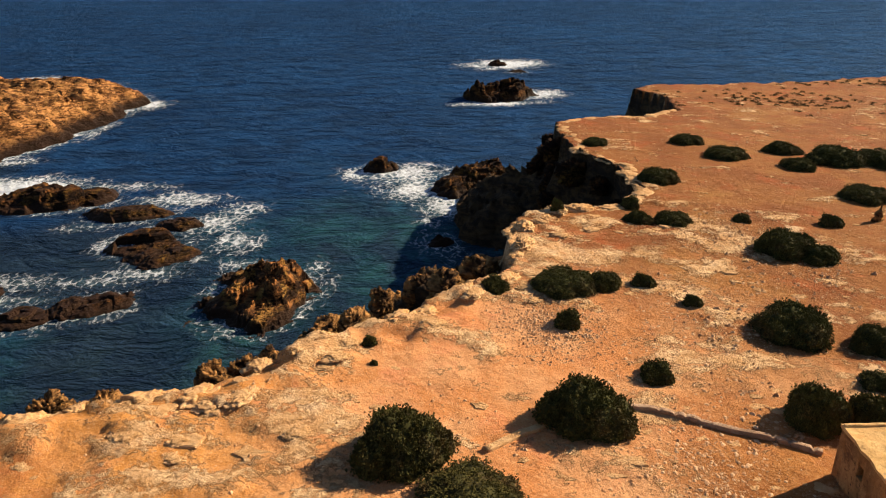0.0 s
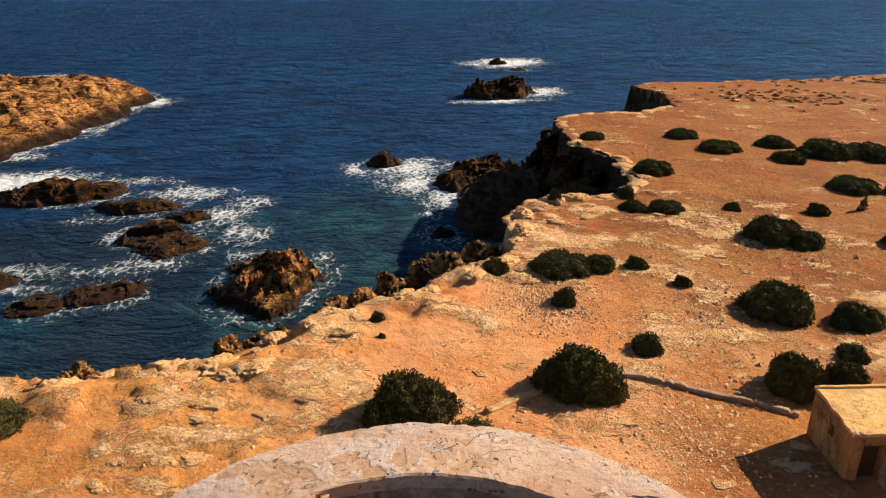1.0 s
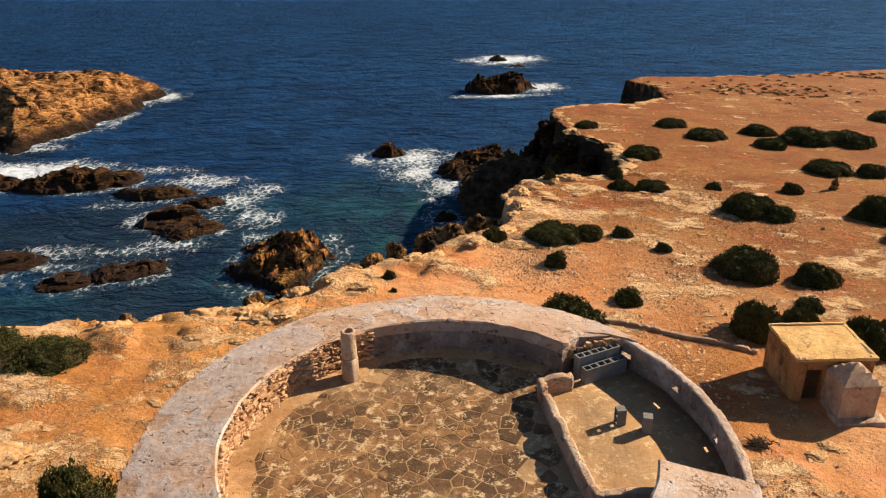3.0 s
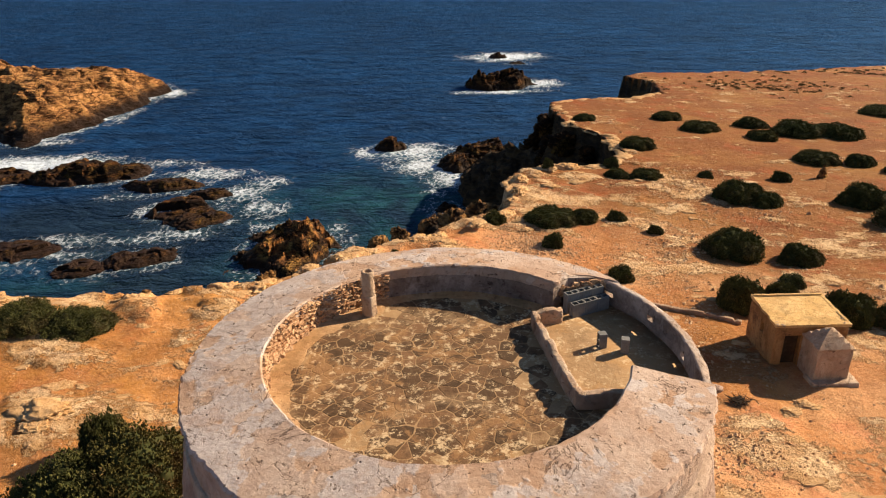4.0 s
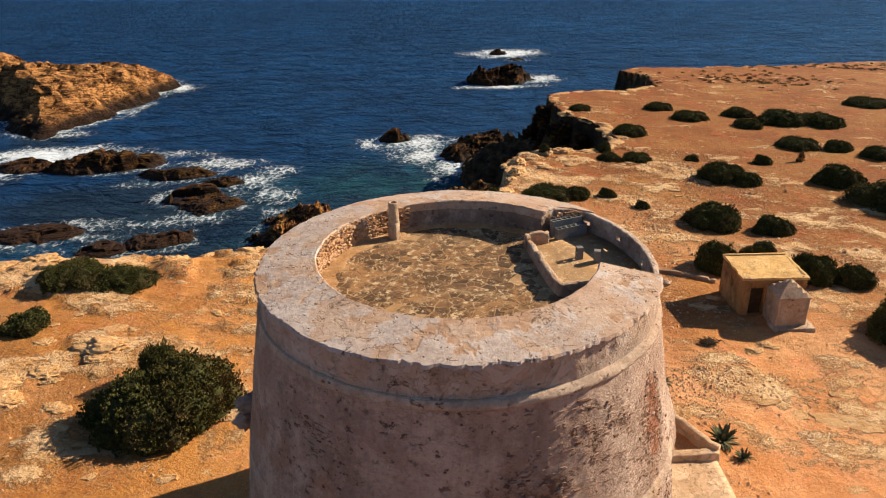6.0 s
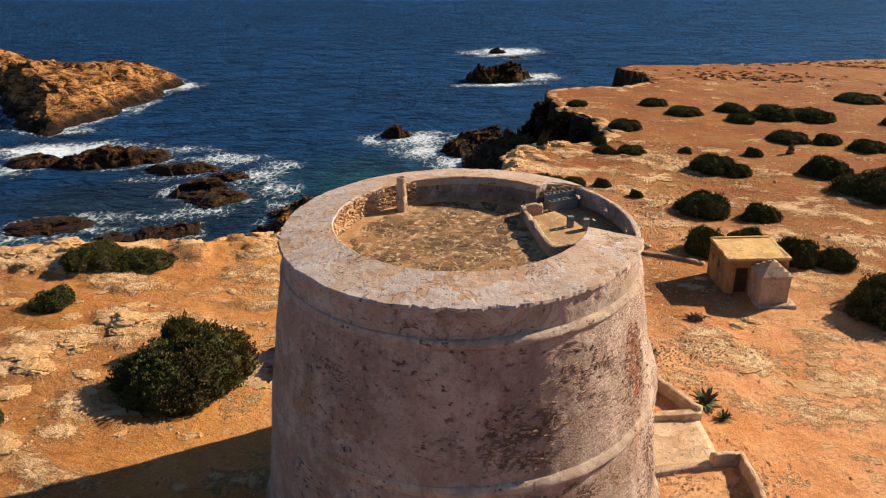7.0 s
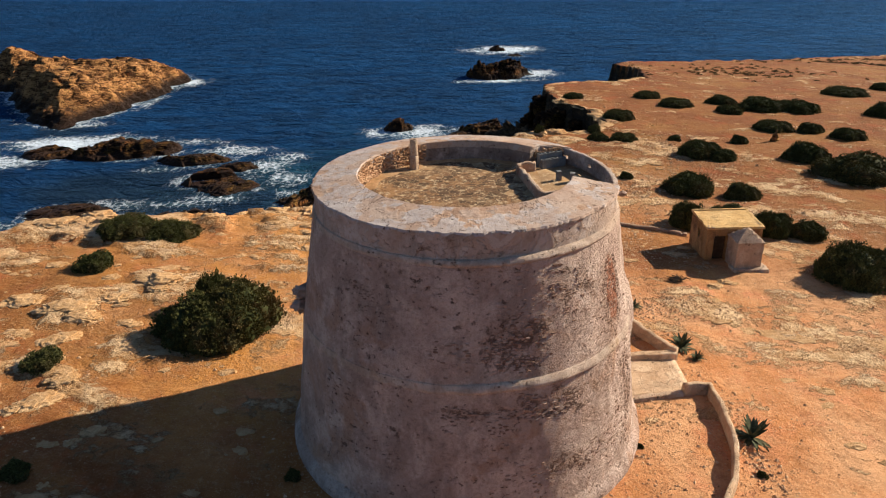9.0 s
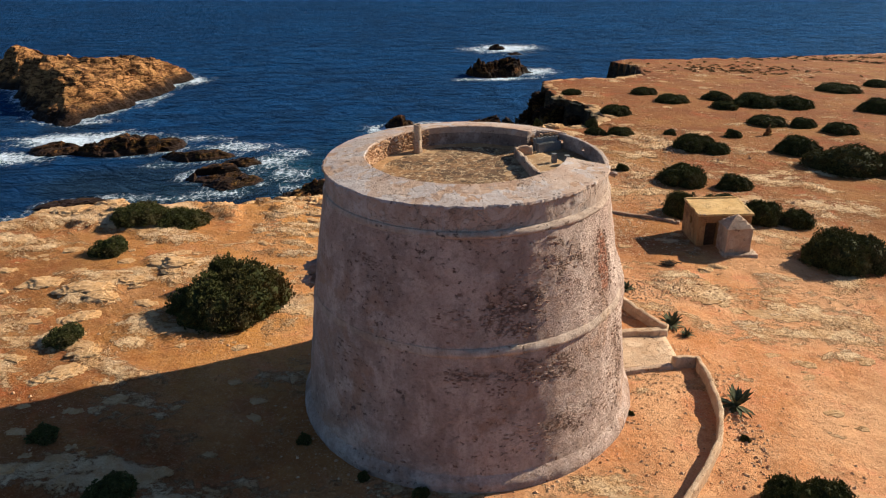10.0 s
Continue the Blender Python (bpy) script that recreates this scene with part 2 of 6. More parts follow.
def plaster_material(name, base, pale, earth, pits=0.5, bump=0.06, cracked=0.0, rubble=0.0, wear=False):
    n = Nodes(name)
    co = n.coords()
    tall = n.coords((1, 1, 0.3))
    c = n.mix(n.band(n.noise(co, 0.5, 9, 0.68, 0.6), 0.40, 0.62), base, pale)
    c = n.mix(n.math("MULTIPLY", n.band(n.noise(co, 0.33, 8, 0.7, 0.9), 0.53, 0.64), 0.75), c, earth)
    c = n.mix(n.math("MULTIPLY", n.band(n.noise(tall, 0.9, 7, 0.7), 0.48, 0.68), 0.5), c, tuple(v * 0.45 for v in base))
    c = n.mix(n.math("MULTIPLY", n.band(n.noise(co, 8, 6, 0.75), 0.48, 0.66), 0.4), c, tuple(v * 0.5 for v in earth))
    c = n.mix(n.math("MULTIPLY", n.band(n.noise(n.coords((1, 1, 0.7)), 1.15, 9, 0.72, 0.5), 0.48, 0.60), 0.42), c, tuple(v * 0.55 for v in base))
    c = n.mix(n.math("MULTIPLY", n.band(n.noise(co, 0.8, 9, 0.74, 0.3), 0.53, 0.63), 0.45), c, tuple(min(1.0, v * 1.18) for v in pale))
    worn = n.band(n.noise(co, 0.42, 6, 0.65), 0.44, 0.58)
    hole = n.band(n.noise(n.coords((1, 1, 1.3)), 3.4, 8, 0.72, 0.2), 0.585, 0.635)
    hole = n.math("MULTIPLY", hole, n.math("ADD", n.math("MULTIPLY", worn, 0.8), 0.2))
    dots = n.math("MULTIPLY", n.band(n.cells(n.coords((1, 1, 1.4)), 3.1, "F1"), 0.17, 0.10), n.band(n.noise(co, 1.1, 4), 0.5, 0.6))
    hole = n.math("MAXIMUM", hole, dots)
    h = n.math("SUBTRACT", n.noise(co, 2.3, 10, 0.76), n.math("MULTIPLY", hole, 0.7))
    if rubble:
        course = n.add("VectorMath", {0: n.coords((1, 1, 2.1)), 1: n.add("VectorMath", {0: n.noise(co, 2.2, 4, out=1), 1: (0.35, 0.35, 0.35)}, operation="MULTIPLY")}, operation="ADD")
        near = n.cells(course, 4.6, "F1")
        tint = n.cells(course, 4.6, "F1", 1)
        field = n.noise(co, 0.34, 9, 0.74, 0.5)
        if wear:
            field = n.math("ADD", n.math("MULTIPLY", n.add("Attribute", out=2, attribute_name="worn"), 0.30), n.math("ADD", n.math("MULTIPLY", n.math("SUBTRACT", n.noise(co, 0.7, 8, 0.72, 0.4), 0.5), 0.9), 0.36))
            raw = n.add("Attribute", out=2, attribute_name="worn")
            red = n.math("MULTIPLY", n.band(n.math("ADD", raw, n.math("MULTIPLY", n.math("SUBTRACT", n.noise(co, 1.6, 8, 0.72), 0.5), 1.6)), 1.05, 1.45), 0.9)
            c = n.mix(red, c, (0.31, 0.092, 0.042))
            h = n.math("ADD", h, n.math("MULTIPLY", n.noise(n.coords((1, 1, 1.5)), 5.5, 9, 0.76), 1.0))
        show = n.math("MULTIPLY", n.band(field, 0.52, 0.62), rubble)
        c = n.mix(n.math("MULTIPLY", show, 0.45), c, tuple(v * 0.75 for v in earth))
        face = n.math("MULTIPLY", n.band(near, 0.42, 0.22), n.band(tint, 0.45, 0.6))
        c = n.mix(n.math("MULTIPLY", n.math("MULTIPLY", show, face), 0.5), c, pale)
        gap = n.math("MULTIPLY", n.band(near, 0.34, 0.52), n.band(n.noise(co, 2.6, 5, 0.7), 0.42, 0.56))
        gap = n.math("MULTIPLY", gap, show)
        c = n.mix(n.math("MULTIPLY", gap, 0.8), c, (0.085, 0.045, 0.035))
        h = n.math("SUBTRACT", h, n.math("MULTIPLY", gap, 0.8))
    c = n.mix(n.math("MULTIPLY", hole, pits), c, (0.085, 0.045, 0.035))
    if cracked:
        plate = n.noise(co, 0.8, 7, 0.62, 0.8)
        flake = n.math("ADD", n.band(plate, 0.495, 0.505), n.band(plate, 0.58, 0.59))
        c = n.mix(n.math("MULTIPLY", n.band(plate, 0.49, 0.50), 0.55), c, n.mix(0.5, pale, earth))
        c = n.mix(n.math("MULTIPLY", n.band(plate, 0.575, 0.585), 0.6), c, pale)
        c = n.mix(n.math("MULTIPLY", n.math("MULTIPLY", n.band(n.math("ABSOLUTE", n.math("SUBTRACT", plate, 0.5)), 0.007, 0.001), n.band(n.noise(co, 1.3, 4), 0.56, 0.68)), 0.5), c, (0.12, 0.07, 0.05))
        h = n.math("ADD", h, n.math("MULTIPLY", flake, 0.55))
        line = n.math("ABSOLUTE", n.math("SUBTRACT", n.noise(co, 0.55, 6, 0.6, 0.9), 0.47))
        line = n.math("MULTIPLY", n.band(line, 0.006, 0.002), n.band(n.noise(co, 0.9, 4), 0.55, 0.66))
        c = n.mix(n.math("MULTIPLY", line, cracked), c, (0.10, 0.06, 0.045))
        h = n.math("SUBTRACT", h, n.math("MULTIPLY", line, 0.7))
    return n.done(c, 0.95, n.bump(h, 1.0, bump), Specular_IOR_Level=0.12)


def coping_material():
    """Lime skin in layers: sandy bedding, rose render, pale top coat, by the layer number of the mesh."""
    n = Nodes("coping_layers")
    co = n.coords()
    layer = n.add("Attribute", out=2, attribute_name="layer")
    low = n.mix(n.band(n.noise(co, 1.2, 8, 0.70), 0.4, 0.62), (0.36, 0.225, 0.150), (0.45, 0.31, 0.225))
    mid = n.mix(n.band(n.noise(co, 0.9, 9, 0.72), 0.4, 0.62), (0.40, 0.285, 0.225), (0.48, 0.37, 0.305))
    top = n.mix(n.band(n.noise(co, 0.7, 9, 0.72), 0.4, 0.62), (0.39, 0.325, 0.300), (0.47, 0.415, 0.405))
    fray = n.math("ADD", layer, n.math("MULTIPLY", n.math("SUBTRACT", n.noise(co, 3.5, 8, 0.74), 0.5), 1.2))
    c = n.mix(n.math("MULTIPLY", n.band(fray, 0.25, 0.75), 0.85), low, mid)
    c = n.mix(n.math("MULTIPLY", n.band(fray, 1.25, 1.75), 0.8), c, top)
    c = n.mix(n.math("MULTIPLY", n.band(n.noise(co, 0.55, 8, 0.7, 0.6), 0.52, 0.64), 0.5), c, (0.33, 0.205, 0.14))
    c = n.mix(n.math("MULTIPLY", n.band(n.noise(co, 9, 7, 0.76), 0.5, 0.66), 0.5), c, (0.22, 0.135, 0.095))
    pit = n.math("MULTIPLY", n.band(n.cells(co, 4.2, "F1"), 0.15, 0.07), n.band(n.noise(co, 1.1, 4), 0.48, 0.60))
    pit = n.math("MAXIMUM", pit, n.math("MULTIPLY", n.band(n.noise(co, 4.2, 8, 0.75, 0.4), 0.605, 0.64), 0.9))
    line = n.math("ABSOLUTE", n.math("SUBTRACT", n.noise(co, 0.75, 7, 0.62, 0.8), 0.5))
    line = n.math("MULTIPLY", n.band(line, 0.009, 0.003), n.band(n.noise(co, 1.0, 5, 0.6), 0.50, 0.58))
    pit = n.math("MAXIMUM", pit, n.math("MULTIPLY", line, 0.7))
    c = n.mix(n.math("MULTIPLY", pit, 0.9), c, (0.085, 0.048, 0.036))
    h = n.math("SUBTRACT", n.noise(co, 3.0, 10, 0.72), n.math("MULTIPLY", pit, 0.7))
    return n.done(c, 0.95, n.bump(h, 1.0, 0.055), Specular_IOR_Level=0.12)


def stone_material(name, a, b, scale=4.0, bump=0.03):
    n = Nodes(name)
    co = n.coords()
    rnd = n.add("ObjectInfo", out=5)
    isle = n.add("NewGeometry", out=8)
    t = n.math("FRACT", n.math("ADD", rnd, isle))
    c = n.mix(t, a, b)
    c = n.mix(n.math("MULTIPLY", n.band(n.noise(co, scale, 7, 0.7), 0.45, 0.72), 0.6), c, tuple(v * 0.5 for v in a))
    c = n.mix(n.math("MULTIPLY", n.band(n.noise(co, scale * 0.3, 5, 0.6), 0.5, 0.65), 0.35), c, tuple(min(v * 1.25, 0.8) for v in b))
    return n.done(c, 0.93, n.bump(n.noise(co, scale * 1.5, 8, 0.7), 0.8, bump), Specular_IOR_Level=0.2)


def flag_material(name, a, b, sand, specks):
    n = Nodes(name)
    co = n.coords()
    rnd = n.add("ObjectInfo", out=5)
    c = n.mix(rnd, a, b)
    c = n.mix(n.math("MULTIPLY", n.band(n.noise(co, 2.4, 8, 0.72), 0.46, 0.66), 0.7), c, tuple(v * 0.7 for v in a))
    c = n.mix(n.math("MULTIPLY", n.band(n.noise(co, 0.9, 9, 0.76, 0.8), 0.50, 0.60), 0.7), c, sand)
    c = n.mix(n.math("MULTIPLY", n.band(n.noise(co, 4.0, 9, 0.8), 0.53, 0.60), 0.9), c, specks)
    c = n.mix(n.math("MULTIPLY", n.band(n.noise(co, 0.5, 7, 0.7, 0.4), 0.54, 0.66), 0.35), c, n.mix(0.5, sand, specks))
    return n.done(c, 0.9, n.bump(n.noise(co, 6, 8, 0.72), 0.9, 0.03), Specular_IOR_Level=0.2)


def leaf_material(name, dark, light, dry):
    n = Nodes(name)
    co = n.coords()
    isle = n.add("NewGeometry", out=8)
    rnd = n.add("ObjectInfo", out=5)
    c = n.mix(isle, dark, light)
    c = n.mix(n.math("MULTIPLY", n.band(n.noise(co, 3.4, 6, 0.65), 0.50, 0.64), 0.7), c, dry)
    c = n.mix(n.band(n.noise(co, 9.0, 4, 0.6), 0.40, 0.62), n.mix(1.0, c, (0.6, 0.6, 0.58), "MULTIPLY"), c)
    c = n.mix(n.math("MULTIPLY", rnd, 0.25), c, (0.03, 0.05, 0.012))
    return n.done(c, 0.8, Specular_IOR_Level=0.06)


M_GROUND = ground_material()
M_SEA = sea_material()
M_SHORE = rock_material("shore_rock", (0.045, 0.026, 0.015), (0.36, 0.185, 0.068), 2.2, 2.6, 0.35, 0.8, (0.39, 0.53), (0.36, 0.22, 0.07))
M_ISLE = rock_material("islet_rock", (0.13, 0.055, 0.020), (0.52, 0.245, 0.088), 3.2, 4.0, 0.9, 1.0, (0.41, 0.55), (0.44, 0.24, 0.08))
M_DARK = rock_material("dark_reef_and_cliff_shade", (0.016, 0.008, 0.005), (0.125, 0.052, 0.016), 1.2, 2.6, 0.4, 0.8, (0.46, 0.60), (0.15, 0.085, 0.018))
M_BIG = rock_material("sea_stack_rock", (0.032, 0.016, 0.009), (0.27, 0.115, 0.036), 1.6, 2.6, 0.30, 0.9, (0.43, 0.57), (0.40, 0.23, 0.06))
M_PALE = pale_rock_material()
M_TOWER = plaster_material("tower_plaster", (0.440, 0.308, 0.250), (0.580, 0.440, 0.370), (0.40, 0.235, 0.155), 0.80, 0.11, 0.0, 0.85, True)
M_CORDON = plaster_material("cordon_plaster", (0.40, 0.29, 0.225), (0.53, 0.41, 0.33), (0.38, 0.245, 0.15), 0.75, 0.09)
M_COPING = plaster_material("coping_lime", (0.37, 0.27, 0.215), (0.47, 0.40, 0.365), (0.44, 0.27, 0.17), 0.9, 0.07, 0.4)
M_SKIN = coping_material()
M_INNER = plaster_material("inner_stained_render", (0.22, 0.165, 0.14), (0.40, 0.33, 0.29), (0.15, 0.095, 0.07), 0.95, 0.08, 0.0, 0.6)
M_HUT = plaster_material("hut_orange_render", (0.32, 0.160, 0.062), (0.43, 0.245, 0.105), (0.24, 0.100, 0.042), 0.8, 0.08, 0.0, 0.7)
M_OCHRE = plaster_material("ochre_render", (0.38, 0.215, 0.10), (0.48, 0.30, 0.165), (0.32, 0.165, 0.075), 0.4, 0.05)
M_HUTROOF = plaster_material("yellow_roof_screed", (0.60, 0.370, 0.145), (0.68, 0.455, 0.210), (0.50, 0.275, 0.10), 0.4, 0.05, 0.5)
M_CREAM = plaster_material("cream_render", (0.43, 0.30, 0.205), (0.53, 0.41, 0.31), (0.34, 0.165, 0.090), 0.95, 0.07, 0.4, 0.55)
M_LOWWALL = plaster_material("low_rubble_wall", (0.33, 0.215, 0.145), (0.44, 0.31, 0.22), (0.30, 0.15, 0.075), 0.9, 0.09, 0.0, 0.9)
M_COURT = plaster_material("sandy_court_render", (0.47, 0.305, 0.185), (0.56, 0.405, 0.275), (0.42, 0.245, 0.135), 0.6, 0.06, 0.3)
M_FLAG = flag_material("flagstone", (0.070, 0.040, 0.021), (0.185, 0.098, 0.048), (0.31, 0.165, 0.072), (0.56, 0.41, 0.25))
M_BED = flag_material("mortar_bed", (0.30, 0.18, 0.090), (0.38, 0.25, 0.135), (0.34, 0.19, 0.08), (0.52, 0.38, 0.23))
M_MASONRY = stone_material("exposed_masonry", (0.19, 0.105, 0.072), (0.37, 0.26, 0.205), 5.0)
M_RUBBLE = stone_material("rubble_stone", (0.30, 0.145, 0.07), (0.54, 0.35, 0.21), 4.0)
M_BLOCK = stone_material("grey_concrete", (0.15, 0.145, 0.14), (0.20, 0.195, 0.19), 14.0, 0.006)
M_PEBBLE = stone_material("loose_stone", (0.36, 0.18, 0.085), (0.58, 0.38, 0.225), 3.0)
M_LEAF = leaf_material("mastic_leaf", (0.078, 0.080, 0.027), (0.145, 0.135, 0.045), (0.170, 0.124, 0.060))
M_LEAF_DRY = leaf_material("olive_shrub_leaf", (0.080, 0.073, 0.023), (0.150, 0.126, 0.040), (0.185, 0.115, 0.054))
M_SCRUB = leaf_material("dry_scrub", (0.06, 0.038, 0.018), (0.13, 0.08, 0.032), (0.16, 0.085, 0.035))
M_AGAVE = leaf_material("agave_leaf", (0.07, 0.082, 0.050), (0.16, 0.163, 0.095), (0.19, 0.150, 0.085))
M_SHADE = leaf_material("foliage_shade", (0.040, 0.041, 0.015), (0.062, 0.058, 0.021), (0.068, 0.048, 0.023))
M_BARK = stone_material("grey_bark", (0.05, 0.035, 0.024), (0.10, 0.075, 0.052), 9.0)
M_WOOD = stone_material("dark_door_wood", (0.05, 0.03, 0.018), (0.09, 0.055, 0.03), 9.0)


# ---- mesh helpers ----
def mesh_of(name, verts, faces, material, smooth=True):
    me = bpy.data.meshes.new(name)
    me.from_pydata([tuple(v) for v in verts], [], [tuple(f) for f in faces])
    me.materials.append(material)
    if smooth:
        me.polygons.foreach_set("use_smooth", [True] * len(me.polygons))
    me.update()
    return me


def from_bm(name, bm, material, smooth=False):
    me = bpy.data.meshes.new(name)
    bmesh.ops.recalc_face_normals(bm, faces=bm.faces)
    bm.to_mesh(me)
    bm.free()
    me.materials.append(material)
    if smooth:
        me.polygons.foreach_set("use_smooth", [True] * len(me.polygons))
    return me


def part(name, me, parent, label=""):
    ob = new(name, me)
    ob.parent = parent
    return tagged(ob, label)


def thing(name, me, label, category, group="", kind="", at=None):
    ob = new(name, me)
    if at is not None:
        ob.matrix_world = at
    return tagged(ob, label, category, group, kind)


def fbm(x, y, z=0.0, octaves=4):
    return noise.fractal(Vector((x, y, z)), 0.9, 2.0, octaves)


def grid_faces(nu, nv, wrap=False):
    """Quads of a grid of nu columns and nv rows, stored row by row."""
    out = []
    for j in range(nv - 1):
        for i in range(nu if wrap else nu - 1):
            k = (i + 1) % nu
            out.append((j * nu + i, j * nu + k, (j + 1) * nu + k, (j + 1) * nu + i))
    return out


def box_bm(bm, x0, y0, z0, x1, y1, z1, bevel=0.0, m=None):
    vs = bmesh.ops.create_cube(bm, size=1.0, matrix=Matrix.Translation(((x0 + x1) / 2, (y0 + y1) / 2, (z0 + z1) / 2)) @ Matrix.Diagonal((x1 - x0, y1 - y0, z1 - z0, 1)))["verts"]
    if bevel:
        edges = list({e for v in vs for e in v.link_edges})
        vs = bmesh.ops.bevel(bm, geom=edges, offset=bevel, segments=2, affect="EDGES", profile=0.6)["verts"]
    if m is not None:
        bmesh.ops.transform(bm, matrix=m, verts=vs)
    return vs


def rough_box(name, x0, y0, z0, x1, y1, z1, material, bevel=0.03, cut=0.35, jitter=0.025):
    """A weathered box: cut into a grid, its edges rounded and its faces uneven."""
    bm = bmesh.new()
    box_bm(bm, x0, y0, z0, x1, y1, z1)
    for axis, lo, hi in ((0, x0, x1), (1, y0, y1), (2, z0, z1)):
        for k in range(1, max(1, round((hi - lo) / cut))):
            co, no = [0, 0, 0], [0, 0, 0]
            co[axis], no[axis] = lo + (hi - lo) * k / max(1, round((hi - lo) / cut)), 1
            bmesh.ops.bisect_plane(bm, geom=bm.verts[:] + bm.edges[:] + bm.faces[:], plane_co=co, plane_no=no)
    sharp = [e for e in bm.edges if len(e.link_faces) == 2 and e.calc_face_angle(0) > 1]
    bmesh.ops.bevel(bm, geom=sharp, offset=bevel, segments=2, affect="EDGES", profile=0.6)
    for v in bm.verts:
        v.co += noise.noise_vector(v.co * 1.7 + Vector((x0, y0, 5))) * jitter + noise.noise_vector(v.co * 5.1) * jitter * 0.5
    return from_bm(name, bm, material, True)


# ---- the coast: plan and heights ----
COAST = [(-600, -160), (-120, -30), (-60, 6), (-40, 15), (-32.7, 18.5), (-31, 20.9), (-26.5, 22.9), (-19.2, 23.4), (-16, 24.9), (-12.7, 25.6), (-9, 28.6), (-6.4, 31.6), (-2.7, 33.4), (0.9, 37.4),
         (5.1, 42.3), (6.2, 51.6), (11.4, 55.9), (17, 57.2), (19.3, 61.5), (19.3, 70.8), (16.1, 76.7), (16.1, 93.8), (22.3, 97.8), (30.7, 99.4), (36.1, 105.1), (38.2, 118.2), (35.4, 128),
         (41, 135.5), (57, 136), (69.4, 139.6), (90, 151.5), (130, 166), (300, 230), (700, 300), (700, -600), (-600, -600)]


def inside_distance(px, py, ring):
    """Signed distance of points to a closed ring: positive inside."""
    best = np.full(px.shape, 1e9)
    within = np.zeros(px.shape, bool)
    for (ax, ay), (bx, by) in zip(ring, ring[1:] + ring[:1]):
        dx, dy = bx - ax, by - ay
        t = np.clip(((px - ax) * dx + (py - ay) * dy) / (dx * dx + dy * dy), 0, 1)
        best = np.minimum(best, np.hypot(px - ax - t * dx, py - ay - t * dy))
        if ay != by:
            within ^= ((ay > py) != (by > py)) & (px < dx * (py - ay) / dy + ax)
    return np.where(within, best, -best)


def np_hash(i, j, seed):
    v = np.sin(i * 127.1 + j * 311.7 + seed * 74.7) * 43758.5453
    return v - np.floor(v)


def np_noise(x, y, seed=0.0):
    """Smooth value noise on arrays, 0 to 1."""
    i, j = np.floor(x), np.floor(y)
    u, v = x - i, y - j
    u, v = u * u * (3 - 2 * u), v * v * (3 - 2 * v)
    a, b = np_hash(i, j, seed), np_hash(i + 1, j, seed)
    c, d = np_hash(i, j + 1, seed), np_hash(i + 1, j + 1, seed)
    return (a + (b - a) * u) * (1 - v) + (c + (d - c) * u) * v


def np_fbm(x, y, octaves=4, seed=0.0):
    total, amp, norm = 0.0, 1.0, 0.0
    for k in range(octaves):
        total = total + amp * np_noise(x * 2 ** k + 17.3 * k, y * 2 ** k - 9.1 * k, seed + k)
        norm += amp
        amp *= 0.5
    return total / norm


def plateau(x, y):
    """The mean height of the plateau: level round the tower, falling gently ahead and to one side."""
    far = np.clip((np.hypot(x, y) - 9.0) / 9.0, 0, 1)
    xc = np.clip(x, -60, 110)
    yc = np.clip(y, -30, 170)
    slope = 0.125 - 0.0425 * xc - 0.0179 * yc + 0.000081 * xc * yc - 0.000219 * yc * yc
    return np.maximum(slope * far + 0.0 * x, SEA + 1.0)


def cliff_width(x, y):
    """How far out the shore slope reaches: sheer in the cove, a broken slope before it."""
    broken = np.exp(-(((x + 3) / 8.5) ** 2 + ((y - 46) / 13) ** 2))
    cove = np.exp(-(((x - 6) / 9) ** 2 + ((y - 88) / 18) ** 2))
    return 4.0 + 21.0 * broken + 17.0 * cove + 9.0 * np.exp(-((x + 14) / 12) ** 2 - ((y - 31) / 8) ** 2)


def smooth(a, lo, hi):
    t = np.clip((a - lo) / (hi - lo), 0, 1)
    return t * t * (3 - 2 * t)


def rockiness(x, y, d):
    """How bare the ground is: high on ledges near the edge, low on the trodden path and the forecourt."""
    edge = np.exp(-np.clip(d, 0, 99) / 3.5)
    path = np.exp(-((x - 2) / 9) ** 2 - ((y - 29) / 3.2) ** 2)
    court = np.exp(-((x - 14) / 8.5) ** 2 - ((y + 6) / 9) ** 2)
    near = np.exp(-(np.hypot(x, y) / 10.5) ** 6)
    pale = np.exp(-((x - 20.5) / 4.0) ** 2 - ((y - 7.5) / 1.6) ** 2)
    head = np.exp(-((x - 12) / 7) ** 2 - ((y - 47) / 6) ** 2)
    far = np.clip((np.hypot(x - 4, (y - 22) * 0.9) - 30) / 24, 0, 1)
    f = np_fbm(x * 0.25 + y * 0.05, y * 0.40, 6, 81) + 0.085 * edge + 0.055 * np.clip((-4 - x) / 6, 0, 1) + 0.10 * pale + 0.07 * head + 0.10 * np.exp(-((x - 8.6) / 2.4) ** 2 - ((y - 21.2) / 2.2) ** 2)
    return f - 0.10 * path - 0.20 * court - 0.12 * near - 0.13 * far


